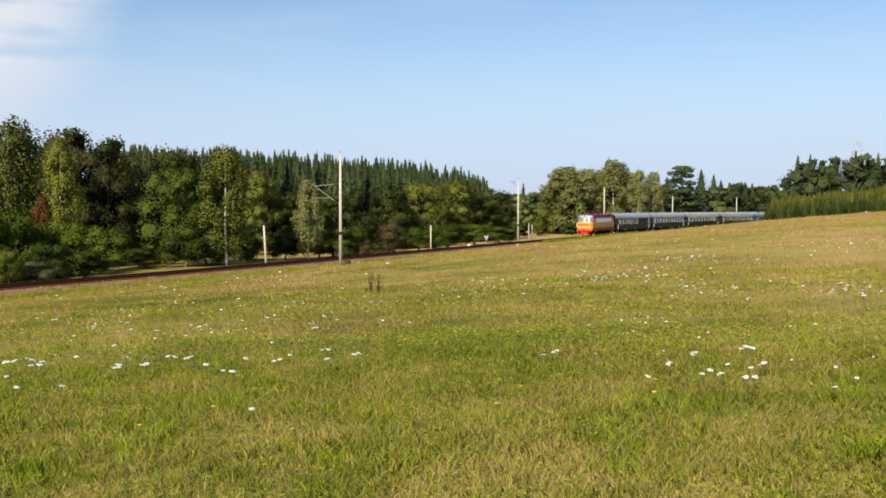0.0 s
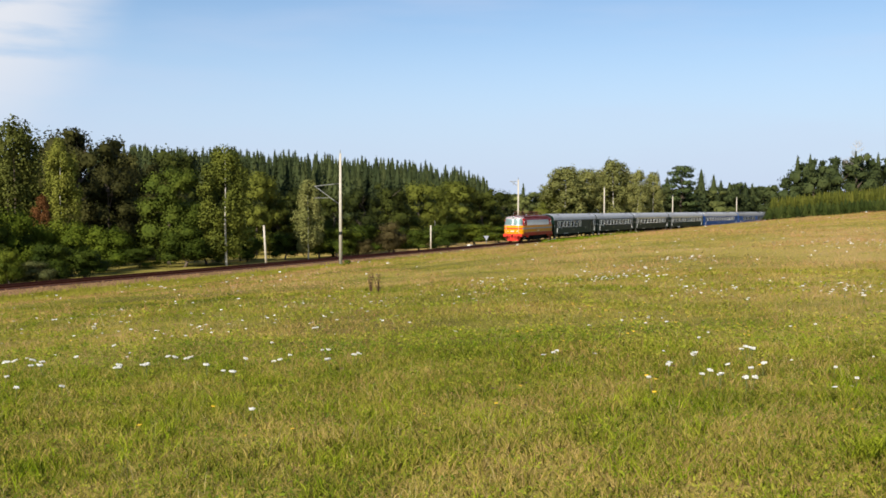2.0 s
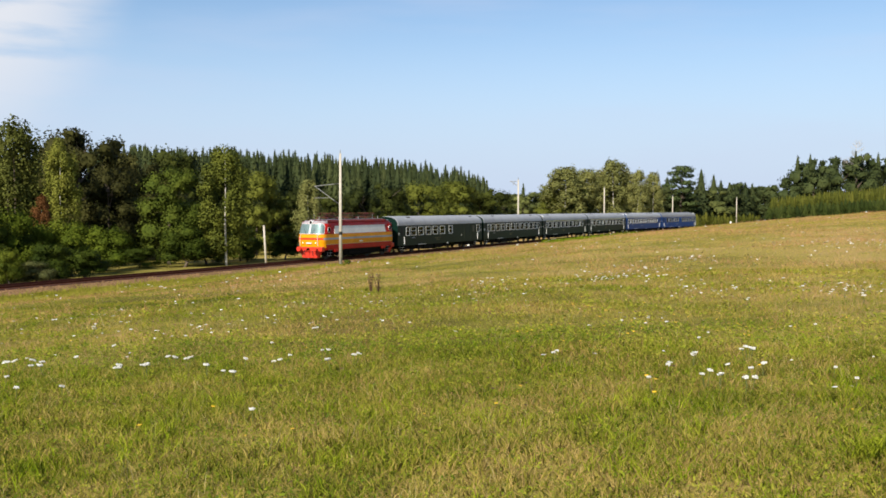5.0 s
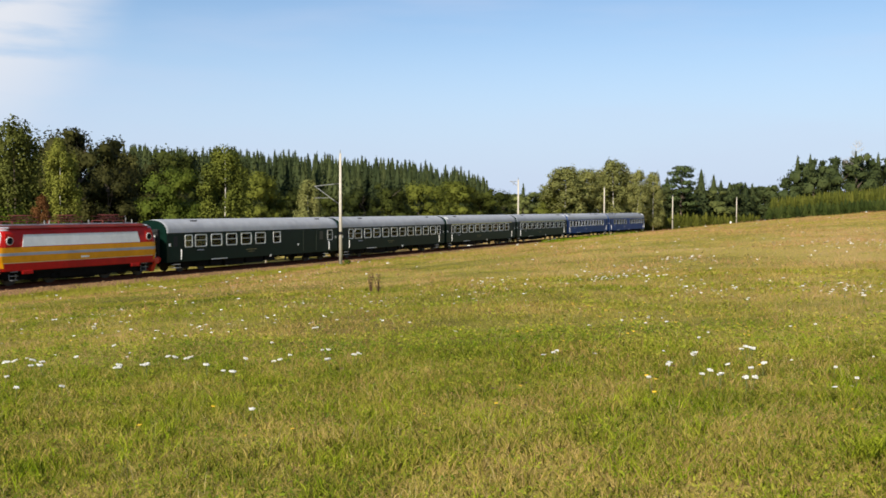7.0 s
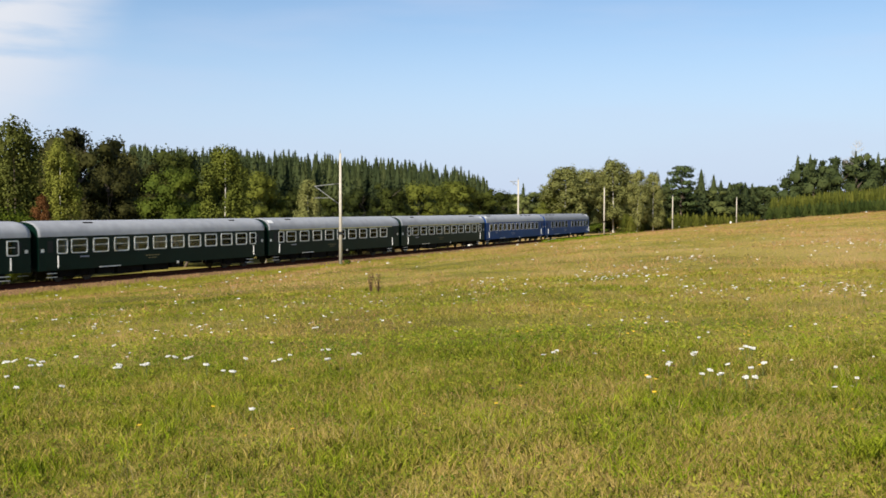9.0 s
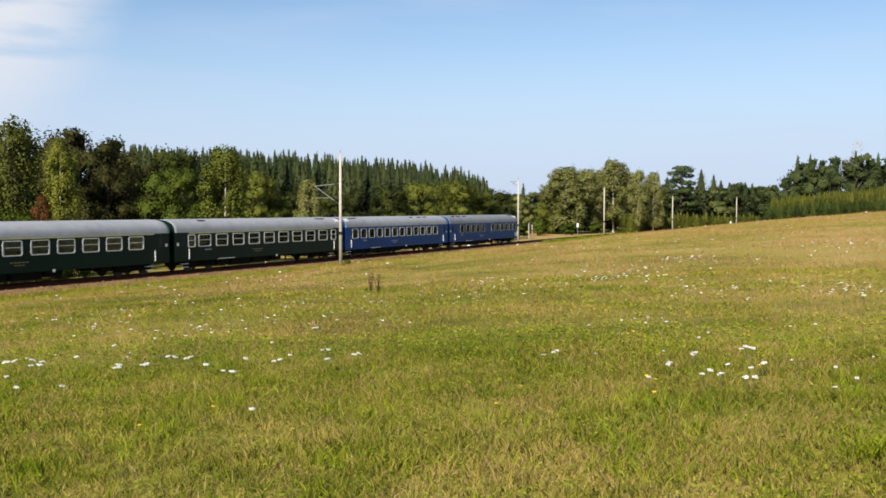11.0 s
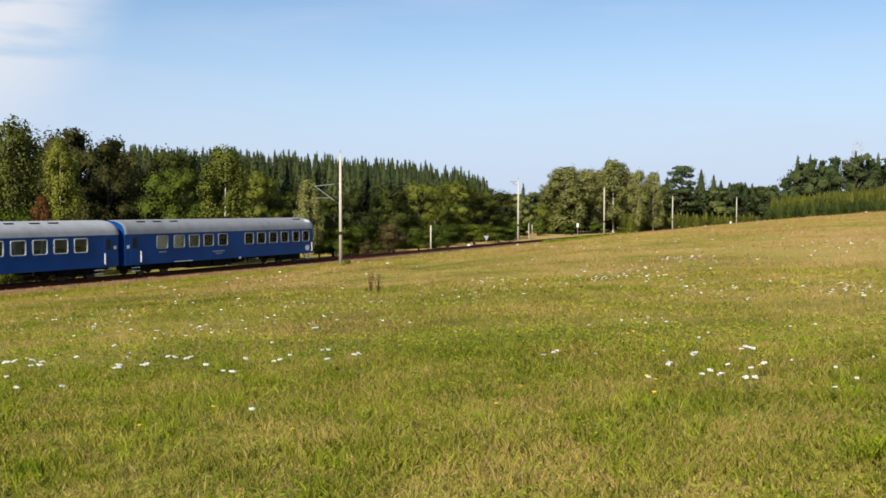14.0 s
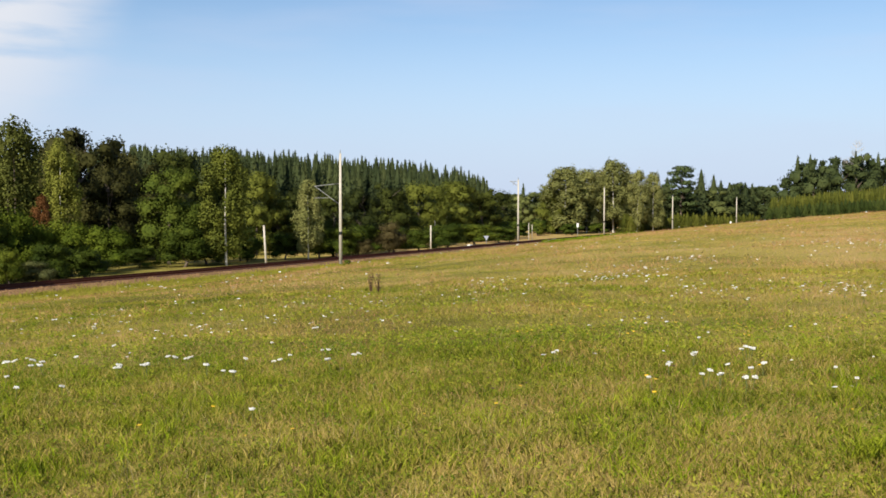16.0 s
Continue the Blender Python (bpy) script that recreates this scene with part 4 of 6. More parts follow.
        hi = [bm.verts.new((x, y, 0.80)) for x, y in ((x0, -1.22), (x1, -1.12), (x1, 1.12), (x0, 1.22))]
        bm.faces.new(lo)
        bm.faces.new(hi)
        for i in range(4):
            bm.faces.new((lo[i], lo[(i + 1) % 4], hi[(i + 1) % 4], hi[i]))
        part("snow_plough", bm, M["signalred"], ob, "red plough plate")
        # front steps, handrails and wipers
        for y in (-1.0, 1.0):
            bm = bmnew()
            tube(bm, (end * 7.16, y, 1.28), (end * 7.26, y, 1.32), 0.018)
            tube(bm, (end * 7.26, y, 1.32), (end * 7.26, y * 0.95, 2.36), 0.018)
            tube(bm, (end * 7.26, y * 0.95, 2.36), (end * 7.10, y * 0.95, 2.40), 0.018)
            part("handrail", bm, M["frame"], ob)
            bm = bmnew()
            tube(bm, (end * 7.20, y * 0.35, 2.47), (end * 7.10, y * 0.62, 3.0), 0.014)
            part("wiper", bm, M["black"], ob)
        buffers(ob, end * 7.70, end, M["signalred"], 1.05)
        for y in (-0.45, 0.45):
            bm = bmnew()
            tube(bm, (end * 7.22, y, 0.98), (end * 7.38, y, 0.70), 0.03)
            tube(bm, (end * 7.38, y, 0.70), (end * 7.26, y, 0.42), 0.03)
            part("brake_hose", bm, M["black"], ob)
        bogie(ob, end * 4.0, 3.2, 0.625)
        for y in (1.36, -1.36):
            bm = bmnew()
            for z in (0.35, 0.62, 0.88):
                box(bm, end * 5.7 - 0.25, end * 5.7 + 0.25, y - 0.12, y + 0.12, z, z + 0.035)
            for xx in (-0.25, 0.25):
                box(bm, end * 5.7 + xx - 0.02, end * 5.7 + xx + 0.02, y - 0.12, y - 0.08, 0.35, 1.0)
            part("step", bm, M["steel"], ob)
            bm = bmnew()
            box(bm, end * 4.7 - 0.42, end * 4.7 + 0.42, min(y * 1.0, y * 1.11), max(y * 1.0, y * 1.11), 0.72, 0.95, 0.03)
            part("sand_box", bm, M["red"], ob)
            # side door with round window
            w = lw(2.8)[1]
            s = 1 if y > 0 else -1
            bm = bmnew()
            box(bm, end * 6.05 - 0.33, end * 6.05 + 0.33, min(s * (w - 0.02), s * (w + 0.03)), max(s * (w - 0.02), s * (w + 0.03)), 2.44, 3.3, 0.01)
            door = part("cab_door", bm, M["red"], ob)
            bm = bmnew()
            tube(bm, (end * 6.05, s * (w + 0.02), 2.84), (end * 6.05, s * (w + 0.055), 2.84), 0.265, 0.255, 22)
            rim = part("porthole_rim", bm, M["frame"], door, "silver round window rim")
            bm = bmnew()
            tube(bm, (end * 6.05, s * (w + 0.056), 2.84), (end * 6.05, s * (w + 0.066), 2.84), 0.22, 0.22, 20)
            part("porthole_glass", bm, M["dark"], rim)
    # side air-intake panels, leaning with the body side
    for s in (1, -1):
        bm = bmnew()
        w0, w1 = lw(2.47)[1], lw(3.2)[1]
        v = []
        for x, z in ((-5.15, 2.46), (5.1, 2.46), (4.95, 3.22), (-4.95, 3.22)):
            w = w0 + (w1 - w0) * (z - 2.47) / 0.73
            v.append((x, w, z))
        lo = [bm.verts.new((x, s * w, z)) for x, w, z in v]
        hi = [bm.verts.new((x, s * (w + 0.03), z)) for x, w, z in v]
        bm.faces.new(lo)
        bm.faces.new(hi)
        for i in range(4):
            bm.faces.new((lo[i], lo[(i + 1) % 4], hi[(i + 1) % 4], hi[i]))
        pnl = part("intake_panel", bm, M["offwhite"], ob, "weathered white translucent side panel")
        for i in range(8):
            x = -4.4 + i * 1.257
            bm = bmnew()
            box(bm, x - 0.012, x + 0.012, min(s * (w1 + 0.02), s * (w1 + 0.10)), max(s * (w1 + 0.02), s * (w1 + 0.066)), 2.50, 3.15)
            bmesh.ops.rotate(bm, cent=(x, s * (w1 + 0.06), 2.8), matrix=Matrix.Rotation(s * math.atan((w0 - w1) / 0.73), 3, "X"), verts=bm.verts[:])
            part("panel_joint", bm, M["offwhite"], pnl)
        bm = bmnew()
        box(bm, -6.2, 6.2, min(s * 1.20, s * 1.50), max(s * 1.20, s * 1.50), 3.575, 3.61, 0.012)
        part("gutter", bm, M["darkred"], ob, "dark red roof gutter")
        bm = bmnew()
        box(bm, -5.9, 5.9, min(s * 0.55, s * 0.72), max(s * 0.55, s * 0.72), 3.78, 3.825, 0.01)
        part("roof_walk", bm, M["roof"], ob, "pale roof walkway")
        bm = bmnew()
        box(bm, -0.35, 0.35, min(s * 1.505, s * 1.52), max(s * 1.505, s * 1.52), 1.58, 1.70)
        part("number_bars", bm, M["frame"], ob)
    bm = bmnew()
    box(bm, -6.6, 6.6, -1.3, 1.3, 0.75, 0.96)
    box(bm, -2.0, 2.0, -1.25, 1.25, 0.35, 0.8, 0.05)
    for a, b, z in ((-2.3, 2.4, 0.28), (-1.2, 0.9, 0.20), (-6.4, -5.7, 0.45), (5.7, 6.4, 0.45)):
        box(bm, a, b, -1.15, 1.15, z, 0.96, 0.04)
    part("underframe", bm, M["dark"], ob)
    for end in (1, -1):
        bm = bmnew()
        x0, x1 = sorted((end * 5.2, end * 5.3))
        box(bm, x0, x1, -1.3, 1.3, 1.0, 3.5)
        x0, x1 = sorted((end * 6.3, end * 6.95))
        box(bm, x0, x1, -1.1, 1.1, 2.0, 2.42)
        part("cab_desk", bm, M["interior"], ob)
    # roof gear
    for c in (4.0, 0.3, -3.6):
        bm = bmnew()
        for y in (-0.55, 0.55):
            tube(bm, (c - 1.0, y, 4.02), (c + 1.0, y, 4.02), 0.024)
            tube(bm, (c - 1.05, y * 0.9, 4.30), (c + 0.9, y * 0.4, 4.12), 0.02)
            tube(bm, (c + 1.05, y * 0.9, 4.34), (c - 0.9, y * 0.4, 4.12), 0.02)
        for x in (-1.0, 1.0):
            tube(bm, (c + x, -0.55, 4.02), (c + x, 0.55, 4.02), 0.024)
            for y in (-0.5, 0.5):
                tube(bm, (c + x, y, 3.70), (c + x, y, 4.02), 0.06, 0.05)
        for x in (-0.18, 0.18):
            tube(bm, (c + x, -0.85, 4.42), (c + x, 0.85, 4.42), 0.02)
        tube(bm, (c - 0.6, 0, 4.36), (c + 0.6, 0, 4.36), 0.03)
        part("pantograph", bm, M["panto"], ob, "red lowered pantograph frame")
    for x in (5.9, 2.3, 1.9, -1.5, -5.6):
        bm = bmnew()
        tube(bm, (x, 0.3, 3.74), (x, 0.3, 4.10), 0.06, 0.03, 10)
        part("insulator", bm, M["steel"], ob)
    for x in (5.7, -5.7):
        bm = bmnew()
        tube(bm, (x, -0.4, 3.70), (x, -0.4, 4.35), 0.02)
        part("antenna", bm, M["steel"], ob)
    bm = bmnew()
    box(bm, -5.6, 5.6, -0.10, 0.10, 3.79, 3.86)
    part("roof_walk", bm, M["roof"], ob)
    return ob


loco = locomotive()
LONG = [(3.7 + i * 1.93, 1.42) for i in range(10)]
FIRST = [(3.74 + i * 2.130, 1.5) for i in range(9)]
SLEEPER = [(2.2 + i * 1.69, 1.18) for i in range(12)]
SALOON = [(4.12, 1.2), (5.97, 1.2), (7.68, 1.2), (9.38, 1.2), (11.16, 1.2), (14.6, 1.2), (16.3, 1.2), (18.0, 1.2), (19.7, 1.15), (21.45, 1.1), (23.0, 1.1)]
train = [
    loco,
    coach("dark green coach with six windows and luggage end", M["green"], [(4.17, 1.4), (6.08, 1.37), (8.0, 1.38), (9.93, 1.38), (11.9, 1.42)], vents=((4, 0.7), (21.5, 0.6)), small=((2.75, 0.9), (14.27, 1.1), (22.85, 0.9)), luggage=True),
    coach("dark green coach with a long row of windows", M["green"], LONG, vents=((5, 0.8), (20.5, 0.6)), small=((2.25, 0.9), (22.6, 0.85))),
    coach("dark green coach with yellow stripe over windows", M["green"], FIRST, stripe=True, vents=((4, 0.7),), small=((2.2, 0.85),), hatch=(1, 0)),
    coach("dark green coach with yellow stripe and pale roof end", M["green"], FIRST, stripe=True, vents=((4, 0.8), (21, 1.4)), small=((22.6, 0.85), (2.2, 0.85)), hatch=(0, 1)),
    coach("bright blue sleeping coach with twelve windows", M["blue"], SLEEPER, rails=(1.05, 1.3), doors=(False, True), bar=None, thick=0.052, vents=((2.5, 1.4), (15.5, 0.7), (17.5, 0.8), (19, 0.8)), hatch=(1, 0)),
    coach("bright blue coach with windows in two groups", M["blue"], SALOON, rails=(1.55, 0.28), doors=(True, False), bar=None, thick=0.05, vents=((2.5, 0.8), (4.2, 0.8), (6, 0.8), (22.3, 1.0)), hatch=(0, 1), crest=23.25, pane_backings=True, roof_mat="darkroof", frame_mat="dullframe"),
]


# ---------------------------------------------------------------- trees
def cards(rng, centres, normals, size, squash=0.65, loose=0.55):
    """Small leaf clumps: bent four-sided blades facing roughly along the normals."""
    n = len(centres)
    nm = normals + rng.normal(0, loose, (n, 3))
    nm /= np.linalg.norm(nm, axis=1)[:, None] + 1e-9
    a = np.cross(nm, rng.normal(0, 1, (n, 3)))
    a /= np.linalg.norm(a, axis=1)[:, None] + 1e-9
    b = np.cross(nm, a)
    sz = (size * rng.uniform(0.6, 1.35, n))[:, None]
    v = np.stack([centres - a * sz, centres - b * sz * squash, centres + a * sz + nm * sz * 0.25, centres + b * sz * squash], 1)
    return v.reshape(-1, 3)


def cloud_mesh(name, verts):
    k = len(verts) // 4
    me = bpy.data.meshes.new(name)
    me.vertices.add(len(verts))
    me.vertices.foreach_set("co", verts.astype(np.float32).ravel())
    me.loops.add(4 * k)
    me.loops.foreach_set("vertex_index", np.arange(4 * k, dtype=np.int32))
    me.polygons.add(k)
    me.polygons.foreach_set("loop_start", np.arange(0, 4 * k, 4, dtype=np.int32))
    me.polygons.foreach_set("loop_total", np.full(k, 4, dtype=np.int32))
    me.update(calc_edges=True)
    return me


def lobes_crown(rng, lobes, n, size, core=0.0):
    """Leaves shingled over the outside of overlapping lobes, a few inside, with gaps between the lobes."""
    vol = np.array([l[3] * l[4] * l[5] for l in lobes]) ** (2 / 3)
    pick = rng.choice(len(lobes), n, p=vol / vol.sum())
    L = np.array(lobes)[pick]
    d = rng.normal(0, 1, (n, 3))
    d /= np.linalg.norm(d, axis=1)[:, None]
    r = np.where(rng.random(n) < 0.7, rng.uniform(0.76, 1.1, n), rng.uniform(0.45, 1.35, n))
    r *= 1 + 0.10 * np.sin(d[:, 0] * 9 + L[:, 2] * 3) * np.sin(d[:, 2] * 8 + L[:, 0] * 5)
    c = L[:, :3] + d * L[:, 3:] * r[:, None]
    soft = 0.62 * d + np.array([0, 0, 0.28]) + rng.normal(0, 0.26, (n, 3))
    soft[:, :2] += 0.75 * c[:, :2] / (np.linalg.norm(c[:, :2], axis=1)[:, None] + 0.3)
    outer = cards(rng, c, d + np.array([0, 0, 0.30]), size, 0.7, 0.6)
    if not core:
        return outer, soft
    # inner foliage: an uneven mass inside each lobe that closes the view through it
    g = np.linspace(-1, 1, 4)
    quads = []
    for axis in range(3):
        for sign in (-1, 1):
            for i in range(3):
                for j in range(3):
                    q = np.array([(g[i], g[j]), (g[i + 1], g[j]), (g[i + 1], g[j + 1]), (g[i], g[j + 1])])
                    q = np.insert(q, axis, sign, axis=1)
                    facing = np.cross(q[1] - q[0], q[2] - q[0]) @ q.mean(0)
                    quads.append(q if facing > 0 else q[::-1])
    unit = np.array(quads)
    unit /= np.linalg.norm(unit, axis=2)[:, :, None]
    V, S = [], []
    for l in lobes:
        w = core * (1 + 0.16 * np.sin(unit[..., 0] * 5 + l[2] * 4) * np.sin(unit[..., 1] * 4 + unit[..., 2] * 5 + l[0] * 3))
        V.append((np.array(l[:3]) + unit * np.array(l[3:]) * w[..., None]).reshape(-1, 3))
        mid = unit.mean(1)
        out = np.array([l[0], l[1], 0]) / (math.hypot(l[0], l[1]) + 0.3)
        S.append(0.62 * mid / np.linalg.norm(mid, axis=1)[:, None] + np.array([0, 0, 0.28]) + 0.75 * out + rng.normal(0, 0.25, (len(mid), 3)))
    return np.concatenate([outer] + V), np.concatenate([soft] + S)


def leaf_cloud(name, crown):
    """Leaf clumps whose shading follows the round of the crown."""
    verts, soft = crown
    me = cloud_mesh(name, verts)
    soft = soft / np.linalg.norm(soft, axis=1)[:, None]
    me.normals_split_custom_set_from_vertices(np.repeat(soft, 4, 0).tolist())
    return me


def trunk_mesh(rng, h, r, limbs, top=0.9, lean=0.02):
    bm = bmnew()
    p = Vector((0, 0, -0.15))
    for i in range(5):
        q = Vector((rng.normal(0, lean) * h, rng.normal(0, lean) * h, h * top * (i + 1) / 5))
        tube(bm, p, q, r * (1 - 0.18 * i), r * (1 - 0.18 * (i + 1)), 8, False)
        p = q
    for i in range(limbs):
        z = h * rng.uniform(0.3, 0.75)
        t = rng.uniform(0, 6.28)
        ln = h * rng.uniform(0.06, 0.15)
        tube(bm, (0, 0, z), (math.cos(t) * ln, math.sin(t) * ln, z + ln * 0.9), r * 0.4, r * 0.1, 5, False)
    me = bpy.data.meshes.new("trunk")
    bm.to_mesh(me)
    bm.free()
    return me


def tree_thing(kind, label, category, group, trunk, trunk_mat, crown, crown_mat):
    ob = tagged(new(kind), label, category, group)
    part_mesh("trunk", trunk, trunk_mat, ob, smooth=True)
    part_mesh("crown", crown, crown_mat, ob)
    return ob


# Unit trees are 10 m tall; each is planted at its own height and spread.
def birch_proto(seed):
    rng = np.random.default_rng(seed)
    lobes = []
    for i in range(95):
        z = rng.uniform(1.4, 9.3)
        w = 2.1 * (1 - ((z - 4.6) / 5.6) ** 2) ** 0.8
        t = rng.uniform(0, 6.28)
        rr = w * rng.uniform(0.35, 0.9)
        lobes.append((rr * math.cos(t), rr * math.sin(t), z, 0.42, 0.42, rng.uniform(0.4, 0.95)))
    lobes.append((0, 0, 9.3, 0.4, 0.4, 0.7))
    return tree_thing("birch_tree", "slender birch with pale trunk and light olive leaves", "tree", "birches", trunk_mesh(rng, 10, 0.105, 0, 0.93, 0.006), M["birchbark"], leaf_cloud("crown", lobes_crown(rng, lobes, 13500, 0.088)), M["birch"])


def broad_proto(seed, low=1.2, n=9500, size=0.100, core=0.6):
    rng = np.random.default_rng(seed)
    lobes = []
    for i in range(46):
        z = rng.uniform(low, 8.9)
        w = 3.3 * (1 - ((z - 5.2) / 5.0) ** 2) ** 0.6
        t = rng.uniform(0, 6.28)
        rr = w * rng.uniform(0.25, 0.95)
        s = rng.uniform(0.5, 1.35)
        lobes.append((rr * math.cos(t), rr * math.sin(t), z, s, s, s * 0.85))
    return tree_thing("broadleaf_tree", "dense dark green broadleaf tree beyond the railway", "tree", "broadleaf trees", trunk_mesh(rng, 10, 0.22, 8, 0.75), M["bark"], leaf_cloud("crown", lobes_crown(rng, lobes, n, size, core)), M["broad"])


def bush_proto(seed, n=8500, size=0.150, core=0.58):
    rng = np.random.default_rng(seed)
    lobes = []
    for i in range(26):
        z = rng.uniform(2.3, 8.3)
        w = 4.4 * (1 - ((z - 3.5) / 8) ** 2)
        t = rng.uniform(0, 6.28)
        rr = w * rng.uniform(0.15, 0.85)
        s = rng.uniform(1.1, 1.9)
        lobes.append((rr * math.cos(t), rr * math.sin(t), z, s, s, s * 0.9))
    return tree_thing("bush", "leafy green shrub at the edge of the wood", "shrub", "shrubs", trunk_mesh(rng, 10, 0.25, 9, 0.6), M["bark"], leaf_cloud("crown", lobes_crown(rng, lobes, n, size, core)), M["bush"])


def spruce_mesh(rng, levels, per, droop, radius, power, size):
    """Whorls of drooping boughs, each a few overlapping sprays; narrow at the leader."""
    C, N, S, Z = [], [], [], []
    for i in range(levels):
        f = (i + rng.uniform(-0.3, 0.3)) / (levels - 1)
        f = min(1.0, max(0.0, f))
        r = radius * (1 - f) ** power * rng.uniform(0.82, 1.15) + 0.03
        m = max(3, int(per * (0.25 + 0.75 * (1 - f))))
        for k in range(m):
            t = 2 * math.pi * (k + rng.random()) / m
            rr = r * rng.uniform(0.72, 1.2)
            d = np.array([math.cos(t), math.sin(t), 0])
            for u in (0.50, 0.78, 1.0):
                C.append(d * rr * u + np.array([rng.normal(0, 0.05), rng.normal(0, 0.05), 0.85 + 9.05 * f - droop * rr * u * u + rng.normal(0, 0.05)]))
                N.append(d * 0.75 + np.array([0, 0, 0.65]))
                S.append(d + np.array([0, 0, 0.45]) + rng.normal(0, 0.2, 3))
                Z.append(size * (0.24 + 0.76 * (1 - f)) * (1.15 - 0.35 * u))
    C += [np.array([rng.normal(0, 0.02), rng.normal(0, 0.02), z]) for z in (9.75, 9.85, 9.95, 10.05)]
    N += [np.array([1.0, -1.0, 0.2])] * 4
    S += [np.array([0.0, -0.6, 0.8])] * 4
    Z += [0.08] * 4
    # the dense shaded inside of the cone
    V = []
    rings = [(0.8 + 9.0 * i / 9, 0.5 * radius * (1 - i / 9.3) ** power) for i in range(10)]
    for (z0, r0), (z1, r1) in zip(rings, rings[1:]):
        for k in range(7):
            t0, t1 = 2 * math.pi * k / 7, 2 * math.pi * (k + 1) / 7
            V += [(math.cos(t0) * r0, math.sin(t0) * r0, z0), (math.cos(t1) * r0, math.sin(t1) * r0, z0), (math.cos(t1) * r1, math.sin(t1) * r1, z1), (math.cos(t0) * r1, math.sin(t0) * r1, z1)]
            S.append(np.array([math.cos((t0 + t1) / 2), math.sin((t0 + t1) / 2), 0.45]) + rng.normal(0, 0.2, 3))
    leaves = cards(rng, np.array(C), np.array(N), np.array(Z), 0.62, 0.3)
    return leaf_cloud("crown", (np.concatenate([leaves, np.array(V)]), np.array(S)))


def spruce_proto(seed):
    rng = np.random.default_rng(seed)
    return tree_thing("spruce_tree", "dark pointed spruce of the forest on the hill", "tree", "spruces", trunk_mesh(rng, 10, 0.16, 0, 0.97, 0.0), M["bark"], spruce_mesh(rng, 34, 15, 0.38, 1.75, 0.74, 0.36), M["spruce"])


def young_spruce_proto(seed, mat="hedge", label="young bright green spruce in a dense row"):
    rng = np.random.default_rng(seed)
    return tree_thing("young_spruce", label, "tree", "young spruces", trunk_mesh(rng, 10, 0.16, 0, 0.97, 0.0), M["bark"], spruce_mesh(rng, 24, 26, 0.25, 2.9, 0.62, 0.40), M[mat])


def pine_proto(seed):
    rng = np.random.default_rng(seed)
    lobes = []
    for i in range(17):
        z = 3.2 + 6.4 * (i / 16)
        t = i * 2.4
        rr = (2.4 if i < 13 else 1.2) * rng.uniform(0.4, 0.9)
        s = rng.uniform(0.8, 1.3)
        lobes.append((rr * math.cos(t), rr * math.sin(t), z, s, s, 0.34))
    return tree_thing("pine_tree", "tall pine with flat layered dark crown", "tree", "", trunk_mesh(rng, 10, 0.2, 9, 0.95, 0.012), M["bark"], leaf_cloud("crown", lobes_crown(rng, lobes, 4200, 0.15)), M["pine"])


def plant(proto, used, x, y, h, spread, turn, unit):
    """Sets the unit tree at its place, or a copy of it once it is set."""
    m = pose(x, y, z_at(x, y) - 0.1, 0, 0, turn) @ Matrix.Diagonal((spread / unit, spread / unit, h / 10, 1))
    if proto.name in used:
        return copy_thing(proto, m @ Matrix.Diagonal([1 / v for v in proto.scale] + [1]))
    used.add(proto.name)
    proto.matrix_basis = m
    return proto


USED = set()
RNG = np.random.default_rng(11)
BIRCH = [(-41.3, 106.0, 14.0, 4.9), (-22.1, 100.0, 12.4, 6.0), (-15.4, 112.0, 9.2, 3.9), (29.2, 235.0, 16.3, 12.9), (35.1, 240.0, 15.9, 9.7), (42.5, 245.0, 18.3, 11.3), (40.0, 250.0, 16.1, 10.1), (47.6, 240.0, 15.4, 6.9), (52.4, 245.0, 15.1, 6.4), (0.6, 172.0, 11.1, 6.4), (-1.3, 165.0, 9.7, 5.7), (33.4, 246.0, 15.1, 11.3), (46.2, 250.0, 15.7, 8.6), (28.7, 248.0, 14.4, 8.6)]
OAK = [(-43.6, 118.0, 16.5, 11.8), (-47.5, 100.0, 13.6, 6.9), (-40.1, 128.0, 13.6, 7.4), (-36.0, 132.0, 14.1, 9.1), (-38.0, 112.0, 11.2, 6.5), (-33.9, 118.0, 9.5, 6.1), (-34.5, 138.0, 11.8, 6.4), (-24.3, 128.0, 11.3, 6.3), (-22.2, 132.0, 8.3, 5.7), (-13.3, 119.0, 7.5, 5.8), (-10.5, 127.0, 8.7, 5.9), (-7.7, 142.0, 10.1, 7.8), (-3.7, 152.0, 10.1, 7.4), (2.1, 174.0, 11.2, 9.5)]
OAK += [(7.1, 182.0, 10.3, 8.9), (11.7, 196.0, 9.6, 7.3), (-5.4, 146.0, 5.4, 5.9), (26.2, 238.0, 12.3, 8.2), (32.1, 236.0, 11.4, 8.2), (-52.5, 126.0, 12.3, 6.5), (-51.5, 112.0, 14.8, 7.1), (-50.4, 128.0, 14.5, 8.1), (-44.4, 132.0, 14.3, 6.8), (-32.6, 140.0, 12.5, 5.6), (-28.9, 138.0, 12.8, 5.6), (-20.7, 136.0, 9.2, 5.5), (-17.4, 135.0, 8.7, 5.4)]
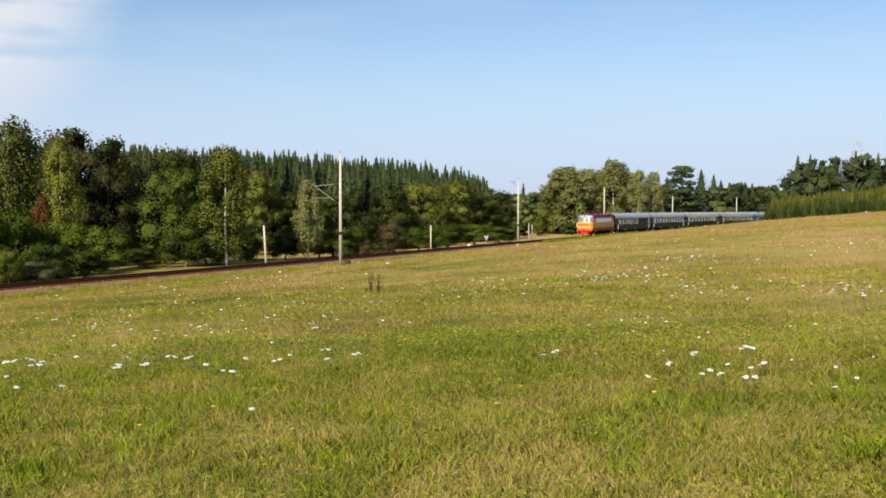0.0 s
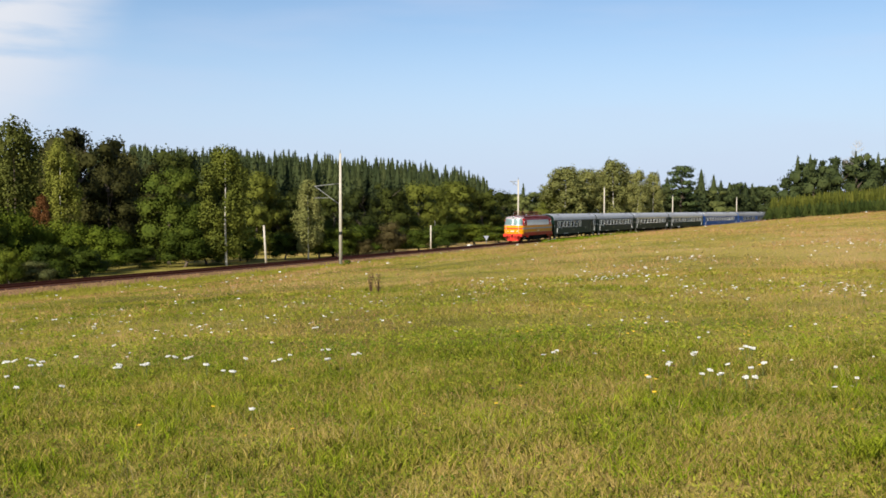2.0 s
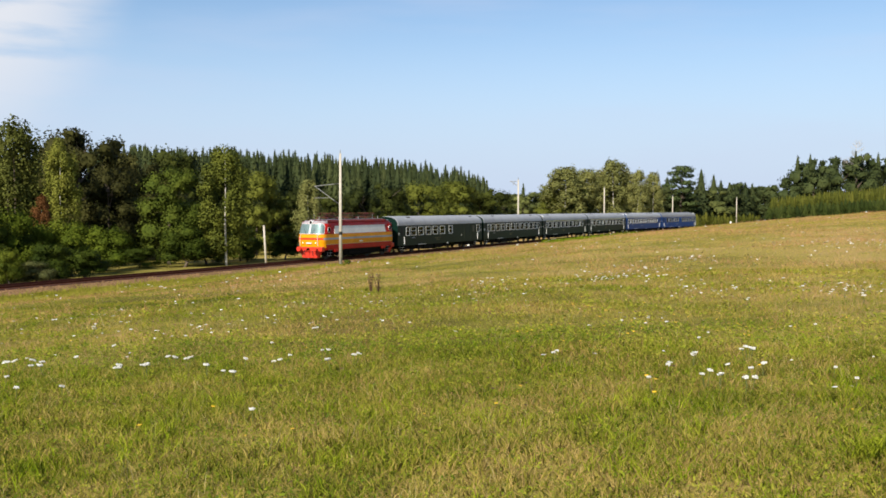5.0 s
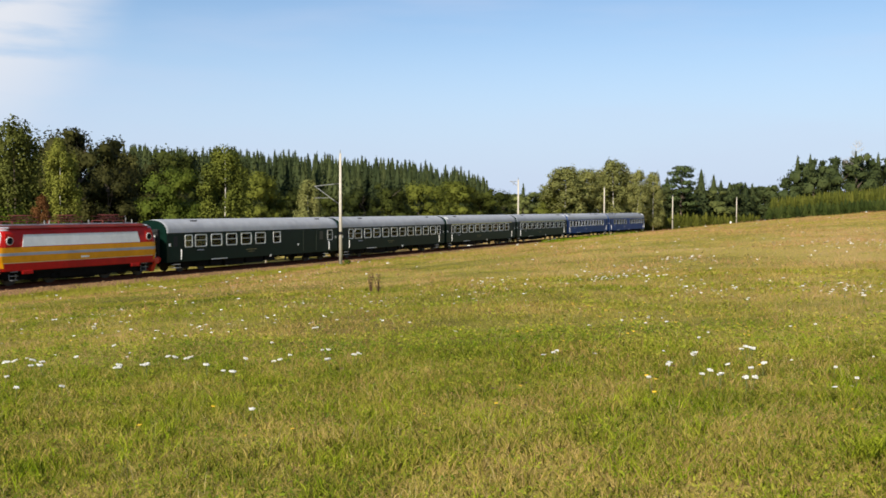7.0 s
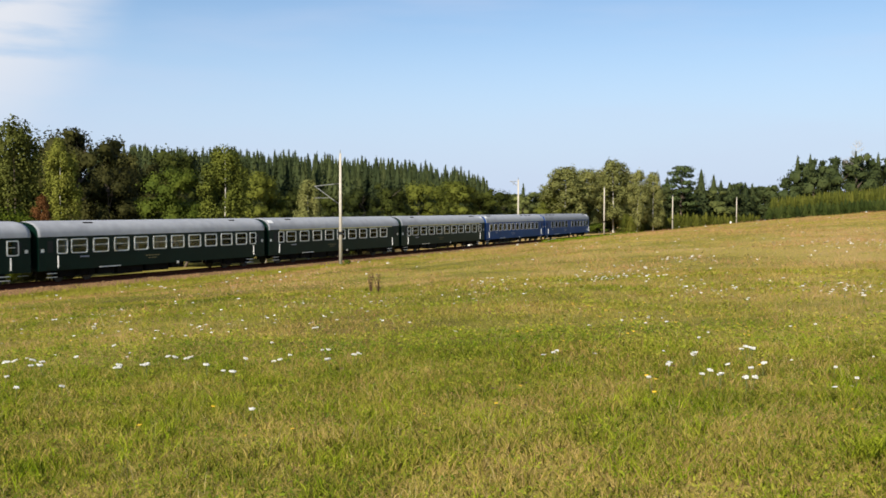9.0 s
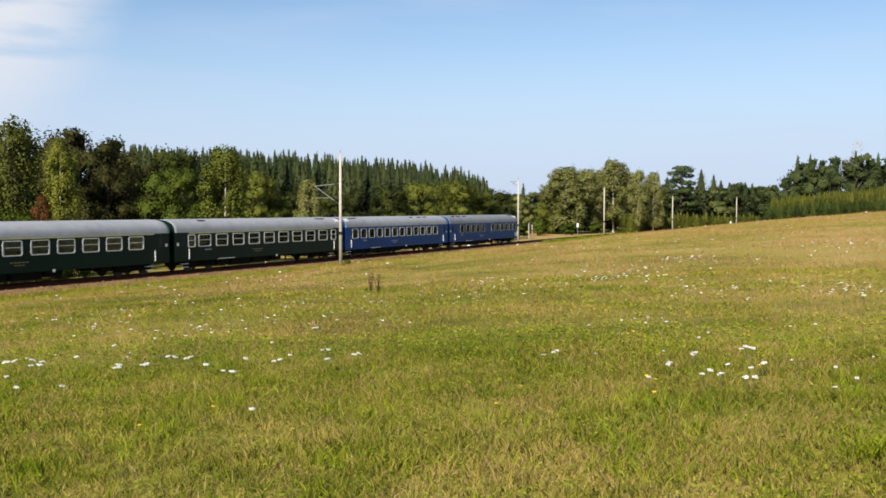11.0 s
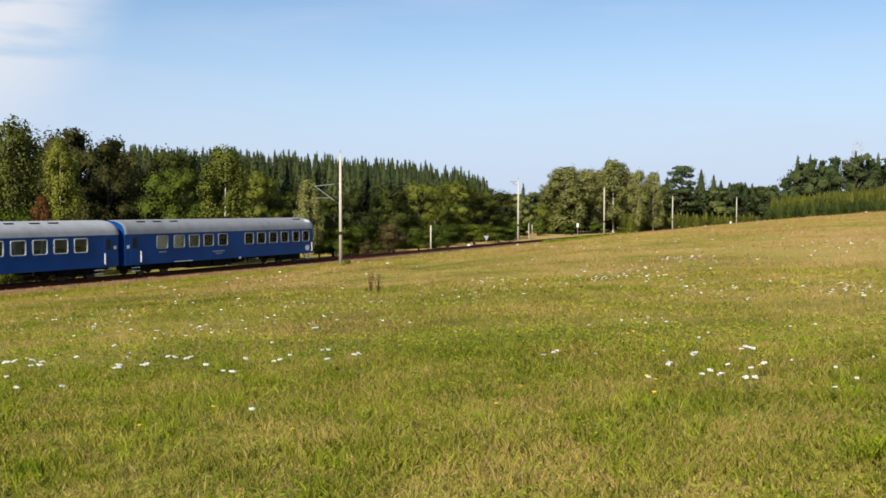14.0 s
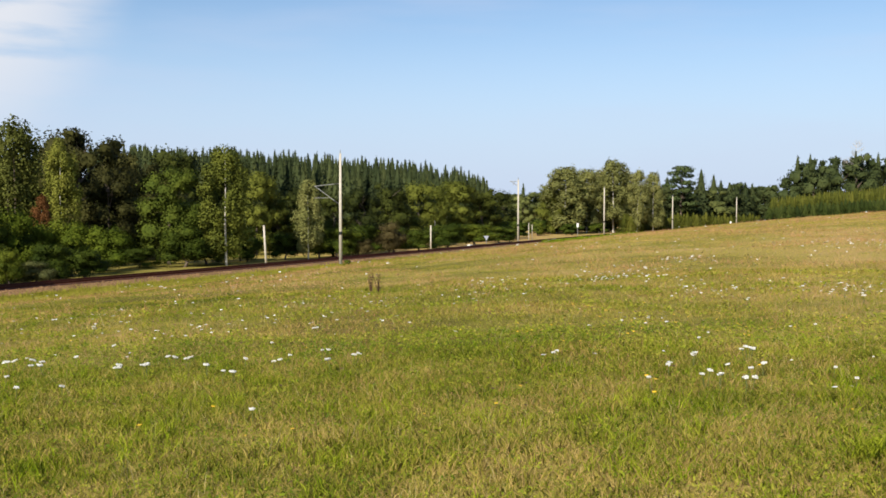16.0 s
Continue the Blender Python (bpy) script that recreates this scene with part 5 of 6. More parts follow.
OAK_FAR = [(22.3, 320.0, 12.0, 12.9), (29.7, 330.0, 12.6, 13.3), (35.4, 330.0, 13.0, 11.4), (12.7, 230.0, 9.4, 9.3), (22.6, 300.0, 11.0, 12.1), (29.5, 300.0, 11.7, 12.1), (35.8, 275.0, 13.7, 14.3), (43.7, 275.0, 14.3, 14.3), (51.4, 278.0, 14.1, 12.8), (57.4, 280.0, 13.3, 12.9), (63.7, 285.0, 13.9, 9.8), (69.5, 290.0, 12.7, 13.4), (78.7, 305.0, 13.5, 12.3), (82.7, 305.0, 12.7, 14.1)]
OAK_FAR += [(97.8, 298.0, 12.8, 10.0), (87.7, 310.0, 14.2, 12.5), (95.4, 315.0, 14.7, 12.7), (100.9, 318.0, 13.6, 11.0), (89.2, 262.0, 13.2, 10.6), (92.3, 252.0, 17.7, 10.2), (101.3, 262.0, 19.2, 10.6), (108.2, 266.0, 19.9, 12.3), (112.3, 262.0, 20.4, 12.1), (116.1, 258.0, 19.5, 11.9), (121.3, 255.0, 20.0, 13.2), (84.5, 240.0, 12.3, 8.3), (92.6, 245.0, 15.2, 9.9), (101.1, 240.0, 16.4, 11.1)]
BUSH = [(-34.5, 78.0, 6.0, 4.9), (-33.7, 82.0, 4.8, 5.2), (-31.9, 84.0, 4.9, 5.3), (-31.7, 92.0, 4.4, 5.3), (-29.2, 80.0, 2.5, 4.1), (-30.4, 76.0, 3.1, 3.5), (-30.4, 98.0, 2.1, 4.5), (-25.9, 98.0, 4.1, 6.0), (-24.9, 103.0, 2.9, 4.7), (-21.6, 108.0, 2.8, 3.7), (-22.7, 110.0, 4.0, 5.1), (-12.2, 115.0, 3.7, 6.0), (-10.3, 120.0, 4.0, 5.5)]
BUSH += [(-6.5, 126.0, 3.5, 5.8), (-3.3, 132.0, 3.0, 5.3), (0.5, 142.0, 3.7, 6.5), (5.0, 154.0, 3.5, 8.0), (9.7, 167.0, 2.9, 6.7), (-18.0, 112.0, 3.2, 3.9), (-14.5, 115.0, 3.4, 4.0), (-33.6, 73.0, 3.2, 3.4), (-31.6, 71.0, 2.8, 2.5), (-35.6, 76.0, 5.8, 3.9), (-34.3, 79.0, 4.7, 3.2)]
WILLOW = [(-30.5, 73.5, 2.0, 3.6)]
COPPER = [(-36.8, 90.0, 7.4, 2.3)]
BROWN = [(-6.6, 121.0, 4.4, 5.2), (-9.6, 116.0, 2.3, 3.3)]
PINE = [(69.1, 285.0, 18.7, 10.7)]
SPRUCE = [(78.8, 300.0, 18.8, 10.7), (84.0, 305.0, 17.2, 9.8), (96.0, 312.0, 14.9, 10.1), (101.2, 315.0, 13.8, 9.1), (92.3, 256.0, 19.9, 8.8), (96.3, 258.0, 20.5, 8.9), (104.7, 262.0, 20.1, 9.1), (27.8, 340.0, 15.5, 6.7), (-60.4, 190.0, 18.5, 4.9), (65.0, 285.0, 15.9, 9.8)]
SPRUCE += [(75.3, 300.0, 15.4, 9.5), (90.4, 310.0, 14.9, 10.7), (61.1, 282.0, 14.5, 8.1), (53.5, 278.0, 13.8, 8.8), (109.9, 262.0, 21.6, 7.5), (115.9, 262.0, 21.0, 9.1), (87.1, 308.0, 15.6, 9.8), (93.1, 312.0, 14.0, 9.9), (99.4, 316.0, 14.6, 9.1)]
protos = [birch_proto(1), birch_proto(2)]
# paler birch leaves; part of the paling is distance haze put into their colour
pale = birch_proto(18)
tagged(pale, "tall thin birch with pale yellowish leaves, greyed for haze")
for c in pale.children:
    if c.name.startswith("crown"):
        c.data.materials[0] = M["palebirch"]
for i, (x, y, h, w) in enumerate(BIRCH):
    plant(pale if x > 25 or i == 2 else protos[i % 2], USED, x, y, h, w, i * 77, 4.2)
broads = [broad_proto(3), broad_proto(4), broad_proto(5)]
dark_broads = [broad_proto(33), broad_proto(34)]
for p in dark_broads:
    tagged(p, "large dark brownish-green oak at the wood's edge")
    for c in p.children:
        if c.name.startswith("crown"):
            c.data.materials[0] = M["broaddark"]
for i, (x, y, h, w) in enumerate(OAK):
    dark = x < -33 and i != 3
    plant(dark_broads[i % 2] if dark else broads[i % 3], USED, x, y, h * (1.09 if dark else 1.03), w * 1.08, i * 61, 7.2)
far_broads = [broad_proto(13, 0.9, 2400, 0.18, 0.72), broad_proto(14, 0.9, 2400, 0.18, 0.72)]
# these far crowns carry painted haze in their leaf colour
for p in far_broads:
    tagged(p, "olive-green broadleaf tree of the far wood, paled for haze")
    for c in p.children:
        if c.name.startswith("crown"):
            c.data.materials[0] = M["faroak"]
dark_far = broad_proto(19, 0.9, 2600, 0.18, 0.72)
tagged(dark_far, "dark green broadleaf tree behind the spruce plantation")
for c in dark_far.children:
    if c.name.startswith("crown"):
        c.data.materials[0] = M["darkfar"]
for i, (x, y, h, w) in enumerate(OAK_FAR):
    plant(dark_far if x > 84 else far_broads[i % 2], USED, x, y, h * (1.06 if x > 90 else 1.0), w * 1.08, i * 61, 7.2)
bushes = [bush_proto(6), bush_proto(7)]
# brighter copy of the bush leaves: sunlight on these four shrubs put into colour
sunlit_bush = bush_proto(11)
tagged(sunlit_bush, "tall leafy shrub beside the railway in a sunlit yellow-green")
for c in sunlit_bush.children:
    if c.name.startswith("crown"):
        c.data.materials[0] = M["sunlitbush"]
for i, (x, y, h, w) in enumerate(BUSH):
    plant(sunlit_bush if i < 4 else bushes[i % 2], USED, x, y, h * 1.05, w * 1.15, i * 53, 9.5)


def recoloured(proto_fn, seed, rows, unit, mat, label, category, bark=None):
    p = proto_fn(seed)
    for c in p.children:
        if c.name.startswith("crown"):
            c.data.materials[0] = mat
        elif bark:
            c.data.materials[0] = bark
    tagged(p, label, category)
    for i, (x, y, h, w) in enumerate(rows):
        plant(p, USED, x, y, h, w, i * 40, unit)


# unseen oaks left of the view, added to shade the shrubs by the track
for i, (x, y, h, w) in enumerate([(-41.5, 63.0, 11.5, 8.0), (-37.5, 67.0, 8.5, 6.0), (-46.0, 57.0, 12.0, 8.5), (-44.5, 72.0, 13.0, 8.0)]):
    plant(dark_broads[i % 2], USED, x, y, h, w, i * 83, 7.2)
recoloured(bush_proto, 8, WILLOW, 9.5, M["willow"], "low grey-green willow bush beside the track", "shrub")
recoloured(birch_proto, 12, [(-40.1, 92.0, 14.8, 6.4), (-42.6, 96.0, 12.0, 5.0)], 4.2, M["olive"], "tall dark olive-green tree at the wood's edge", "tree", M["bark"])
recoloured(broad_proto, 15, [(-29.0, 104.0, 11.0, 7.8)], 7.2, M["freshoak"], "fresh green round-crowned tree at the wood's edge", "tree")
recoloured(birch_proto, 9, COPPER, 4.2, M["redleaf"], "small tree with copper-red leaves", "tree")
recoloured(bush_proto, 10, BROWN, 9.5, M["brownleaf"], "brownish drying shrub beyond the railway", "shrub")
spruces = [spruce_proto(20), spruce_proto(21), spruce_proto(22)]
for i, (x, y, h, w) in enumerate(SPRUCE):
    plant(spruces[i % 3], USED, x, y, h * 0.97, w, i * 47, 3.6)
for i, (x, y, h, w) in enumerate(PINE):
    plant(pine_proto(23), USED, x, y, h, w, 30, 5.4)
# the spruce forest: a broad belt beyond the broadleaf edge
for i in range(200):
    y = RNG.uniform(185, 290)
    b = -0.36 + 0.405 * (i + RNG.random()) / 200
    h = np.interp(b, [-0.36, -0.22, -0.11, -0.02, 0.045], [0.064, 0.0605, 0.0535, 0.047, 0.036]) * y + 7.0 - RNG.uniform(0, 2.4)
    plant(spruces[i % 3], USED, b * y, y, h, h * RNG.uniform(0.34, 0.48), RNG.uniform(0, 360), 3.6)
far_bushes = [bush_proto(16, 1300, 0.29, 0.74), bush_proto(17, 1300, 0.29, 0.74)]
# undergrowth and smaller trees closing the wood's edge
for i in range(100):
    s_, o_ = RNG.uniform(20, 260), -RNG.uniform(17, 46)
    x, y = (float(v) for v in on_line(s_, o_))
    if o_ > -28 and (36 < s_ < 100 or 145 < s_ < 165):
        continue
    plant(far_bushes[i % 2], USED, x, y, RNG.uniform(2.6, 5.0), RNG.uniform(4.0, 7.0), RNG.uniform(0, 360), 9.5)
for i in range(60):
    s_, o_ = RNG.uniform(25, 250), -RNG.uniform(34, 85)
    x, y = (float(v) for v in on_line(s_, o_))
    plant(far_broads[i % 2], USED, x, y, 6.0 + 0.045 * -o_ + RNG.uniform(0, 2.0), RNG.uniform(5.5, 8.0), RNG.uniform(0, 360), 7.2)
plant(far_bushes[0], USED, -8.95, 91.4, 0.75, 0.8, 40, 9.5)


def bare_tree(x, y, h):
    """A dead, bleached tree standing over the wood."""
    rng = np.random.default_rng(61)
    ob = tagged(new("bare_tree"), "bleached bare tree standing above the wood", "tree")
    ob.matrix_basis = pose(x, y, z_at(x, y) - 0.1, 0, 0, 0)
    part_mesh("trunk", trunk_mesh(rng, h, 0.22, 0, 1.0, 0.003), M["birchbark"], ob, smooth=True)
    bm = bmnew()
    for i in range(34):
        z, t = h * rng.uniform(0.62, 0.97), rng.uniform(0, 6.28)
        ln = (h - z) * 0.45 + 0.5
        a = Vector((math.cos(t) * ln, math.sin(t) * ln, z + ln * 0.5))
        tube(bm, (0, 0, z), a, 0.05, 0.02, 4, False)
        for k in range(2):
            tube(bm, a * 0.6 + Vector((0, 0, z * 0.4)), a + Vector((rng.normal(0, 0.4), rng.normal(0, 0.4), rng.uniform(0.2, 0.7))), 0.025, 0.01, 4, False)
    part("limbs", bm, M["birchbark"], ob)


bare_tree(110.0, 262.0, 23.9)
# young spruces: a row on the meadow's far edge, and a lower belt beyond the line
young = [young_spruce_proto(30), young_spruce_proto(31)]
# low front row in darkened green: the hedge's shaded foot put into colour
low_young = [young_spruce_proto(32, "lowhedge", "low young spruce coloured dark as the plantation's shaded foot")]
for i in range(64):
    b = 0.335 + 0.16 * i / 63
    y = RNG.uniform(152, 172)
    top = 4.8 + np.interp(b, [0.33, 0.39, 0.46], [0.012, 0.0185, 0.026]) * y + RNG.uniform(-0.35, 0.2)
    plant(young[i % 2], USED, b * y, y, max(2.5, top - z_at(b * y, y)), RNG.uniform(3.0, 4.2), RNG.uniform(0, 360), 6.2)
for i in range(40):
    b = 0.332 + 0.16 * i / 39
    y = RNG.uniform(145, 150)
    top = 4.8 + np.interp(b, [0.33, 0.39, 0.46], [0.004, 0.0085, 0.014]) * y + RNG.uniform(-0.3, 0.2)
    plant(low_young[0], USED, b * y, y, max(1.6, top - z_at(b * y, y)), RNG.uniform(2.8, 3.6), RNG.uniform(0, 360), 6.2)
for i in range(48):
    b = 0.185 + 0.15 * i / 47
    y = RNG.uniform(0, 16) + np.interp(b, [0.185, 0.25, 0.335], [232, 268, 305])
    plant(young[i % 2], USED, b * y, y, RNG.uniform(3.4, 5.2), RNG.uniform(4.0, 5.5), RNG.uniform(0, 360), 6.2)


# ---------------------------------------------------------------- meadow plants
def drift(x, y, seed, size):
    """Smooth random field of unit spread over the meadow, for patches of one plant."""
    rng = np.random.default_rng(seed)
    v = np.zeros_like(x)
    for i in range(10):
        a, ph, k = rng.uniform(0, 6.28), rng.uniform(0, 6.28), 6.28 / (size * rng.uniform(0.5, 1.8))
        v += np.sin((x * math.cos(a) + y * math.sin(a)) * k + ph + 0.8 * np.sin(y * k * 0.6 + ph))
    return v / 2.24


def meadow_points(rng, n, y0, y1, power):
    """Random plan points in a wedge fanning out from the camera, thinning with distance."""
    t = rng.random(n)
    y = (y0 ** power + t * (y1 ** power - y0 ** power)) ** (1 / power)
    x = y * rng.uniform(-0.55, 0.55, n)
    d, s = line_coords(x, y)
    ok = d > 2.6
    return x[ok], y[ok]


def quads_and_tips(name, V, shape, sizes, up, mat, label):
    """One mesh of many small blades or leaves that all have the same corners."""
    k, m = len(V[0]), len(V)
    verts = np.stack(V, 1).reshape(-1, 3).astype(np.float32)
    loops = (np.arange(k)[:, None] * m + np.array(shape)).ravel().astype(np.int32)
    total = np.tile(np.array(sizes, dtype=np.int32), k)
    me = bpy.data.meshes.new(name)
    me.vertices.add(len(verts))
    me.vertices.foreach_set("co", verts.ravel())
    me.loops.add(len(loops))
    me.loops.foreach_set("vertex_index", loops)
    me.polygons.add(len(total))
    me.polygons.foreach_set("loop_start", (np.cumsum(total) - total).astype(np.int32))
    me.polygons.foreach_set("loop_total", total)
    me.update(calc_edges=True)
    up = np.repeat(up, m, 0)
    me.normals_split_custom_set_from_vertices((up / np.linalg.norm(up, axis=1)[:, None]).tolist())
    me.materials.append(M[mat])
    tagged(new(name, me), label, "grass", kind="stuff")


def grass_patch(name, seed, n, y0, y1, power, h0, h1, w, label, tri, mat="grass", verge=None, patch=None, bend=1.35, clear=0.0, at=None):
    """Blades: patch is (seed, size, threshold), keeping them where that field runs high."""
    rng = np.random.default_rng(seed)
    if verge:
        s0, s1, d0, d1 = verge
        x, y = on_line(rng.uniform(s0, s1, n), rng.uniform(d0, d1, n))
    elif at:
        x, y = rng.normal(at[0], at[2], n), rng.normal(at[1], at[2], n)
    else:
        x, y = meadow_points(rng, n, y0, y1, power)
    if patch:
        keep = drift(x, y, patch[0], patch[1]) + 0.6 * drift(x, y, patch[0] + 1, patch[1] * 0.3) + rng.normal(0, 0.35, len(x)) > patch[2]
        x, y = x[keep], y[keep]
    if clear:
        keep = line_coords(x, y)[0] > clear + 5 * rng.random(len(x))
        x, y = x[keep], y[keep]
    z = ground_z(x, y) - 0.02
    k = len(x)
    sc = np.maximum(1, y / 14) ** 0.55
    tuft = 0.55 * drift(x, y, seed, 0.5) + 0.45 * drift(x, y, seed + 5, 1.6)
    h = rng.uniform(h0, h1, k) * sc ** 0.6 * np.clip(1 + 0.32 * tuft, 0.6, 1.8)
    wd = w * rng.uniform(0.7, 1.4, k) * sc ** 1.5
    t = rng.uniform(-1.3, 1.3, k)
    lean = rng.uniform(0.2, bend, k) * h
    lt = rng.uniform(0, 2 * np.pi, k)
    lx, ly = np.cos(lt) * lean, np.sin(lt) * lean
    P = np.stack([x, y, z], 1)
    A = np.stack([np.cos(t) * wd, np.sin(t) * wd, 0 * wd], 1)
    # every blade's front is wound to face the camera, so its set normals shade evenly
    tip = np.stack([lx, ly, h], 1)
    nrm = np.cross(2 * A, tip + A)
    A = np.where(((nrm[:, 0] * -x + nrm[:, 1] * -y + nrm[:, 2] * 1.7) < 0)[:, None], -A, A)
    up = np.stack([rng.normal(0, 0.8, k) / sc, rng.normal(-0.1, 0.8, k) / sc, np.ones(k)], 1)
    if tri:
        quads_and_tips(name, [P - A, P + A, P + tip], [0, 1, 2], [3], up, mat, label)
    else:
        mid = P + np.stack([lx * 0.35, ly * 0.35, h * 0.6], 1)
        quads_and_tips(name, [P - A, P + A, mid + A * 0.8, P + tip, mid - A * 0.8], [0, 1, 2, 4, 4, 2, 3], [4, 3], up, mat, label)


def leaf_carpet(name, seed, clumps, per, y0, y1, size, label, mat, patch=None):
    """Low broad-leaved herbs: clumps of small oval leaves held at all angles among the grass."""
    rng = np.random.default_rng(seed)
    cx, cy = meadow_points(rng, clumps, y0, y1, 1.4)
    if patch:
        keep = drift(cx, cy, patch[0], patch[1]) + rng.normal(0, 0.4, len(cx)) > patch[2]
        cx, cy = cx[keep], cy[keep]
    r = np.repeat(rng.uniform(0.015, 0.06, len(cx)) * np.maximum(1, cy / 9), per)
    x = np.repeat(cx, per) + rng.normal(0, 1, len(cx) * per) * r
    y = np.repeat(cy, per) + rng.normal(0, 1, len(cx) * per) * r
    k = len(x)
    sc = np.maximum(1, y / 9) ** 0.9
    c = np.stack([x, y, ground_z(x, y) + rng.uniform(0.0, 0.055, k) * np.minimum(sc, 1.6)], 1)
    nm = np.stack([rng.normal(0, 0.75, k), rng.normal(-0.2, 0.75, k), np.full(k, 0.9)], 1)
    nm /= np.linalg.norm(nm, axis=1)[:, None]
    a = np.cross(nm, rng.normal(0, 1, (k, 3)))
    a /= np.linalg.norm(a, axis=1)[:, None]
    b = np.cross(nm, a)
    ln = (size * sc * rng.uniform(0.5, 1.6, k))[:, None]
    wd = ln * rng.uniform(0.28, 0.6, k)[:, None]
    quads_and_tips(name, [c - a * ln, c - b * wd + nm * ln * 0.12, c + a * ln - nm * ln * 0.2, c + b * wd + nm * ln * 0.12], [0, 1, 2, 3], [4], nm + rng.normal(0, 0.15, (k, 3)), mat, label)


grass_patch("near_grass", 41, 120000, 5.0, 12.5, 1.4, 0.03, 0.10, 0.0031, "short mixed green and straw turf", False, "turf")
grass_patch("trodden_turf", 40, 18000, 0, 0, 1, 0.02, 0.07, 0.003, "short trodden turf on the slope", True, "turf", at=(0.0, 1.5, 2.0))
grass_patch("tussock_grass", 55, 46000, 5.0, 13, 1.4, 0.06, 0.13, 0.0032, "fresh green grass tussocks", False, "fresh", None, (61, 1.1, 0.75))
grass_patch("tall_stems", 44, 9000, 5.0, 26, 1.4, 0.11, 0.22, 0.0012, "thin straw-coloured grass stems", False, "straw", None, (64, 1.6, 0.1))
grass_patch("dry_thatch", 56, 110000, 5.0, 24, 1.4, 0.02, 0.07, 0.0030, "dry brown and straw thatch between the grass", True, "thatch", None, (66, 1.0, 0.3), 2.8)
grass_patch("fresh_grass", 46, 70000, 5.0, 24, 1.3, 0.03, 0.085, 0.0028, "broad fresh green grass leaves", True, "fresh", None, (68, 2.2, -0.1))
grass_patch("grass_clump", 81, 420, 0, 0, 1, 0.10, 0.20, 0.0036, "tall blue-green grass clump in the turf", False, "fresh", at=(2.84, 6.3, 0.11))
grass_patch("grass_clump", 82, 700, 0, 0, 1, 0.06, 0.11, 0.0032, "bright yellow-green grass clump in the turf", False, "fresh", at=(2.12, 8.5, 0.22))
for i, (bx, by) in enumerate(((-2.25, 5.95), (-1.72, 5.9), (-2.75, 6.15), (-0.5, 5.85))):
    grass_patch("bare_thatch", 84 + i, 900, 0, 0, 1, 0.015, 0.05, 0.003, "matted dry brown thatch in the turf", True, "thatch", bend=3.0, at=(bx, by, 0.14))
leaf_carpet("clover_leaves", 57, 8000, 8, 5.0, 15, 0.011, "low clover and plantain leaves in the turf", "herb")
leaf_carpet("herb_patches", 58, 8000, 8, 5.0, 28, 0.012, "darker green herb leaves in patches", "herb", (71, 1.5, 0.5))
grass_patch("verge_weeds", 48, 24000, 0, 0, 1, 0.14, 0.30, 0.016, "lush yellow-green weeds along the track verge", True, "fresh", (132, 190, 2.4, 8.0))
grass_patch("verge_weeds_low", 49, 9000, 0, 0, 1, 0.08, 0.20, 0.008, "green weeds along the track verge", True, "verge", (30, 132, 2.6, 4.4))
grass_patch("verge_grass", 50, 85000, 0, 0, 1, 0.04, 0.11, 0.008, "short olive-green grass along the track", True, "verge", (24, 150, 2.6, 15.0))
grass_patch("sorrel", 47, 130000, 8, 90, 1.1, 0.06, 0.12, 0.0030, "thin rust-red sorrel stems among the grass", True, "sorrel", None, (74, 7.0, -0.1), 1.35, 11.0)
grass_patch("meadow_grass", 42, 200000, 8.5, 30, 1.2, 0.03, 0.085, 0.0032, "mixed green and straw meadow grass blades", True)
grass_patch("slope_grass", 45, 120000, 27, 65, 1.1, 0.02, 0.06, 0.0042, "mixed green and straw meadow grass blades", True)
grass_patch("slope_tussocks", 59, 110000, 14, 90, 1.1, 0.03, 0.085, 0.0045, "fresh green patches of grass on the slope", True, "verge", None, (77, 6.0, 0.3))
grass_patch("distant_grass", 43, 110000, 55, 190, 0.9, 0.03, 0.07, 0.0055, "mixed straw and green grass on the far slope", True)


def yarrow(rng, x, y, big, heads):
    """White yarrow: thin stalks with flat heads of small florets."""
    ob = tagged(new("yarrow"), "white flat-headed yarrow flower in the meadow grass", "wildflower", "white wildflowers")
    ob.matrix_basis = pose(x, y, z_at(x, y), 0, 0, rng.uniform(0, 360))
    for k in range(heads):
        cx, cy, h = rng.normal(0, 0.028 * heads), rng.normal(0, 0.03), rng.uniform(0.13, 0.185)
        tip = rng.normal(0, 0.2)
        bm = bmnew()
        tube(bm, (cx * 0.3, cy * 0.3, -0.02), (cx, cy, h), 0.004, 0.003, 4, False)
        part("stalk", bm, M["stalk"], ob)
        bm = bmnew()
        for i in range(22):
            a, r = rng.uniform(0, 6.28), 0.040 * big * math.sqrt(rng.random())
            px, py, rad = cx + r * math.cos(a), cy + r * math.sin(a), rng.uniform(0.008, 0.014) * big
            pz = h + tip * r * math.cos(a) - 3.0 * r * r + rng.uniform(0, 0.012)
            tube(bm, (px, py, pz - 0.006), (px, py, pz + 0.005), rad * 0.5, rad, 6)
        tagged(part("flower_head", bm, M["petal"], ob), kind="stuff")


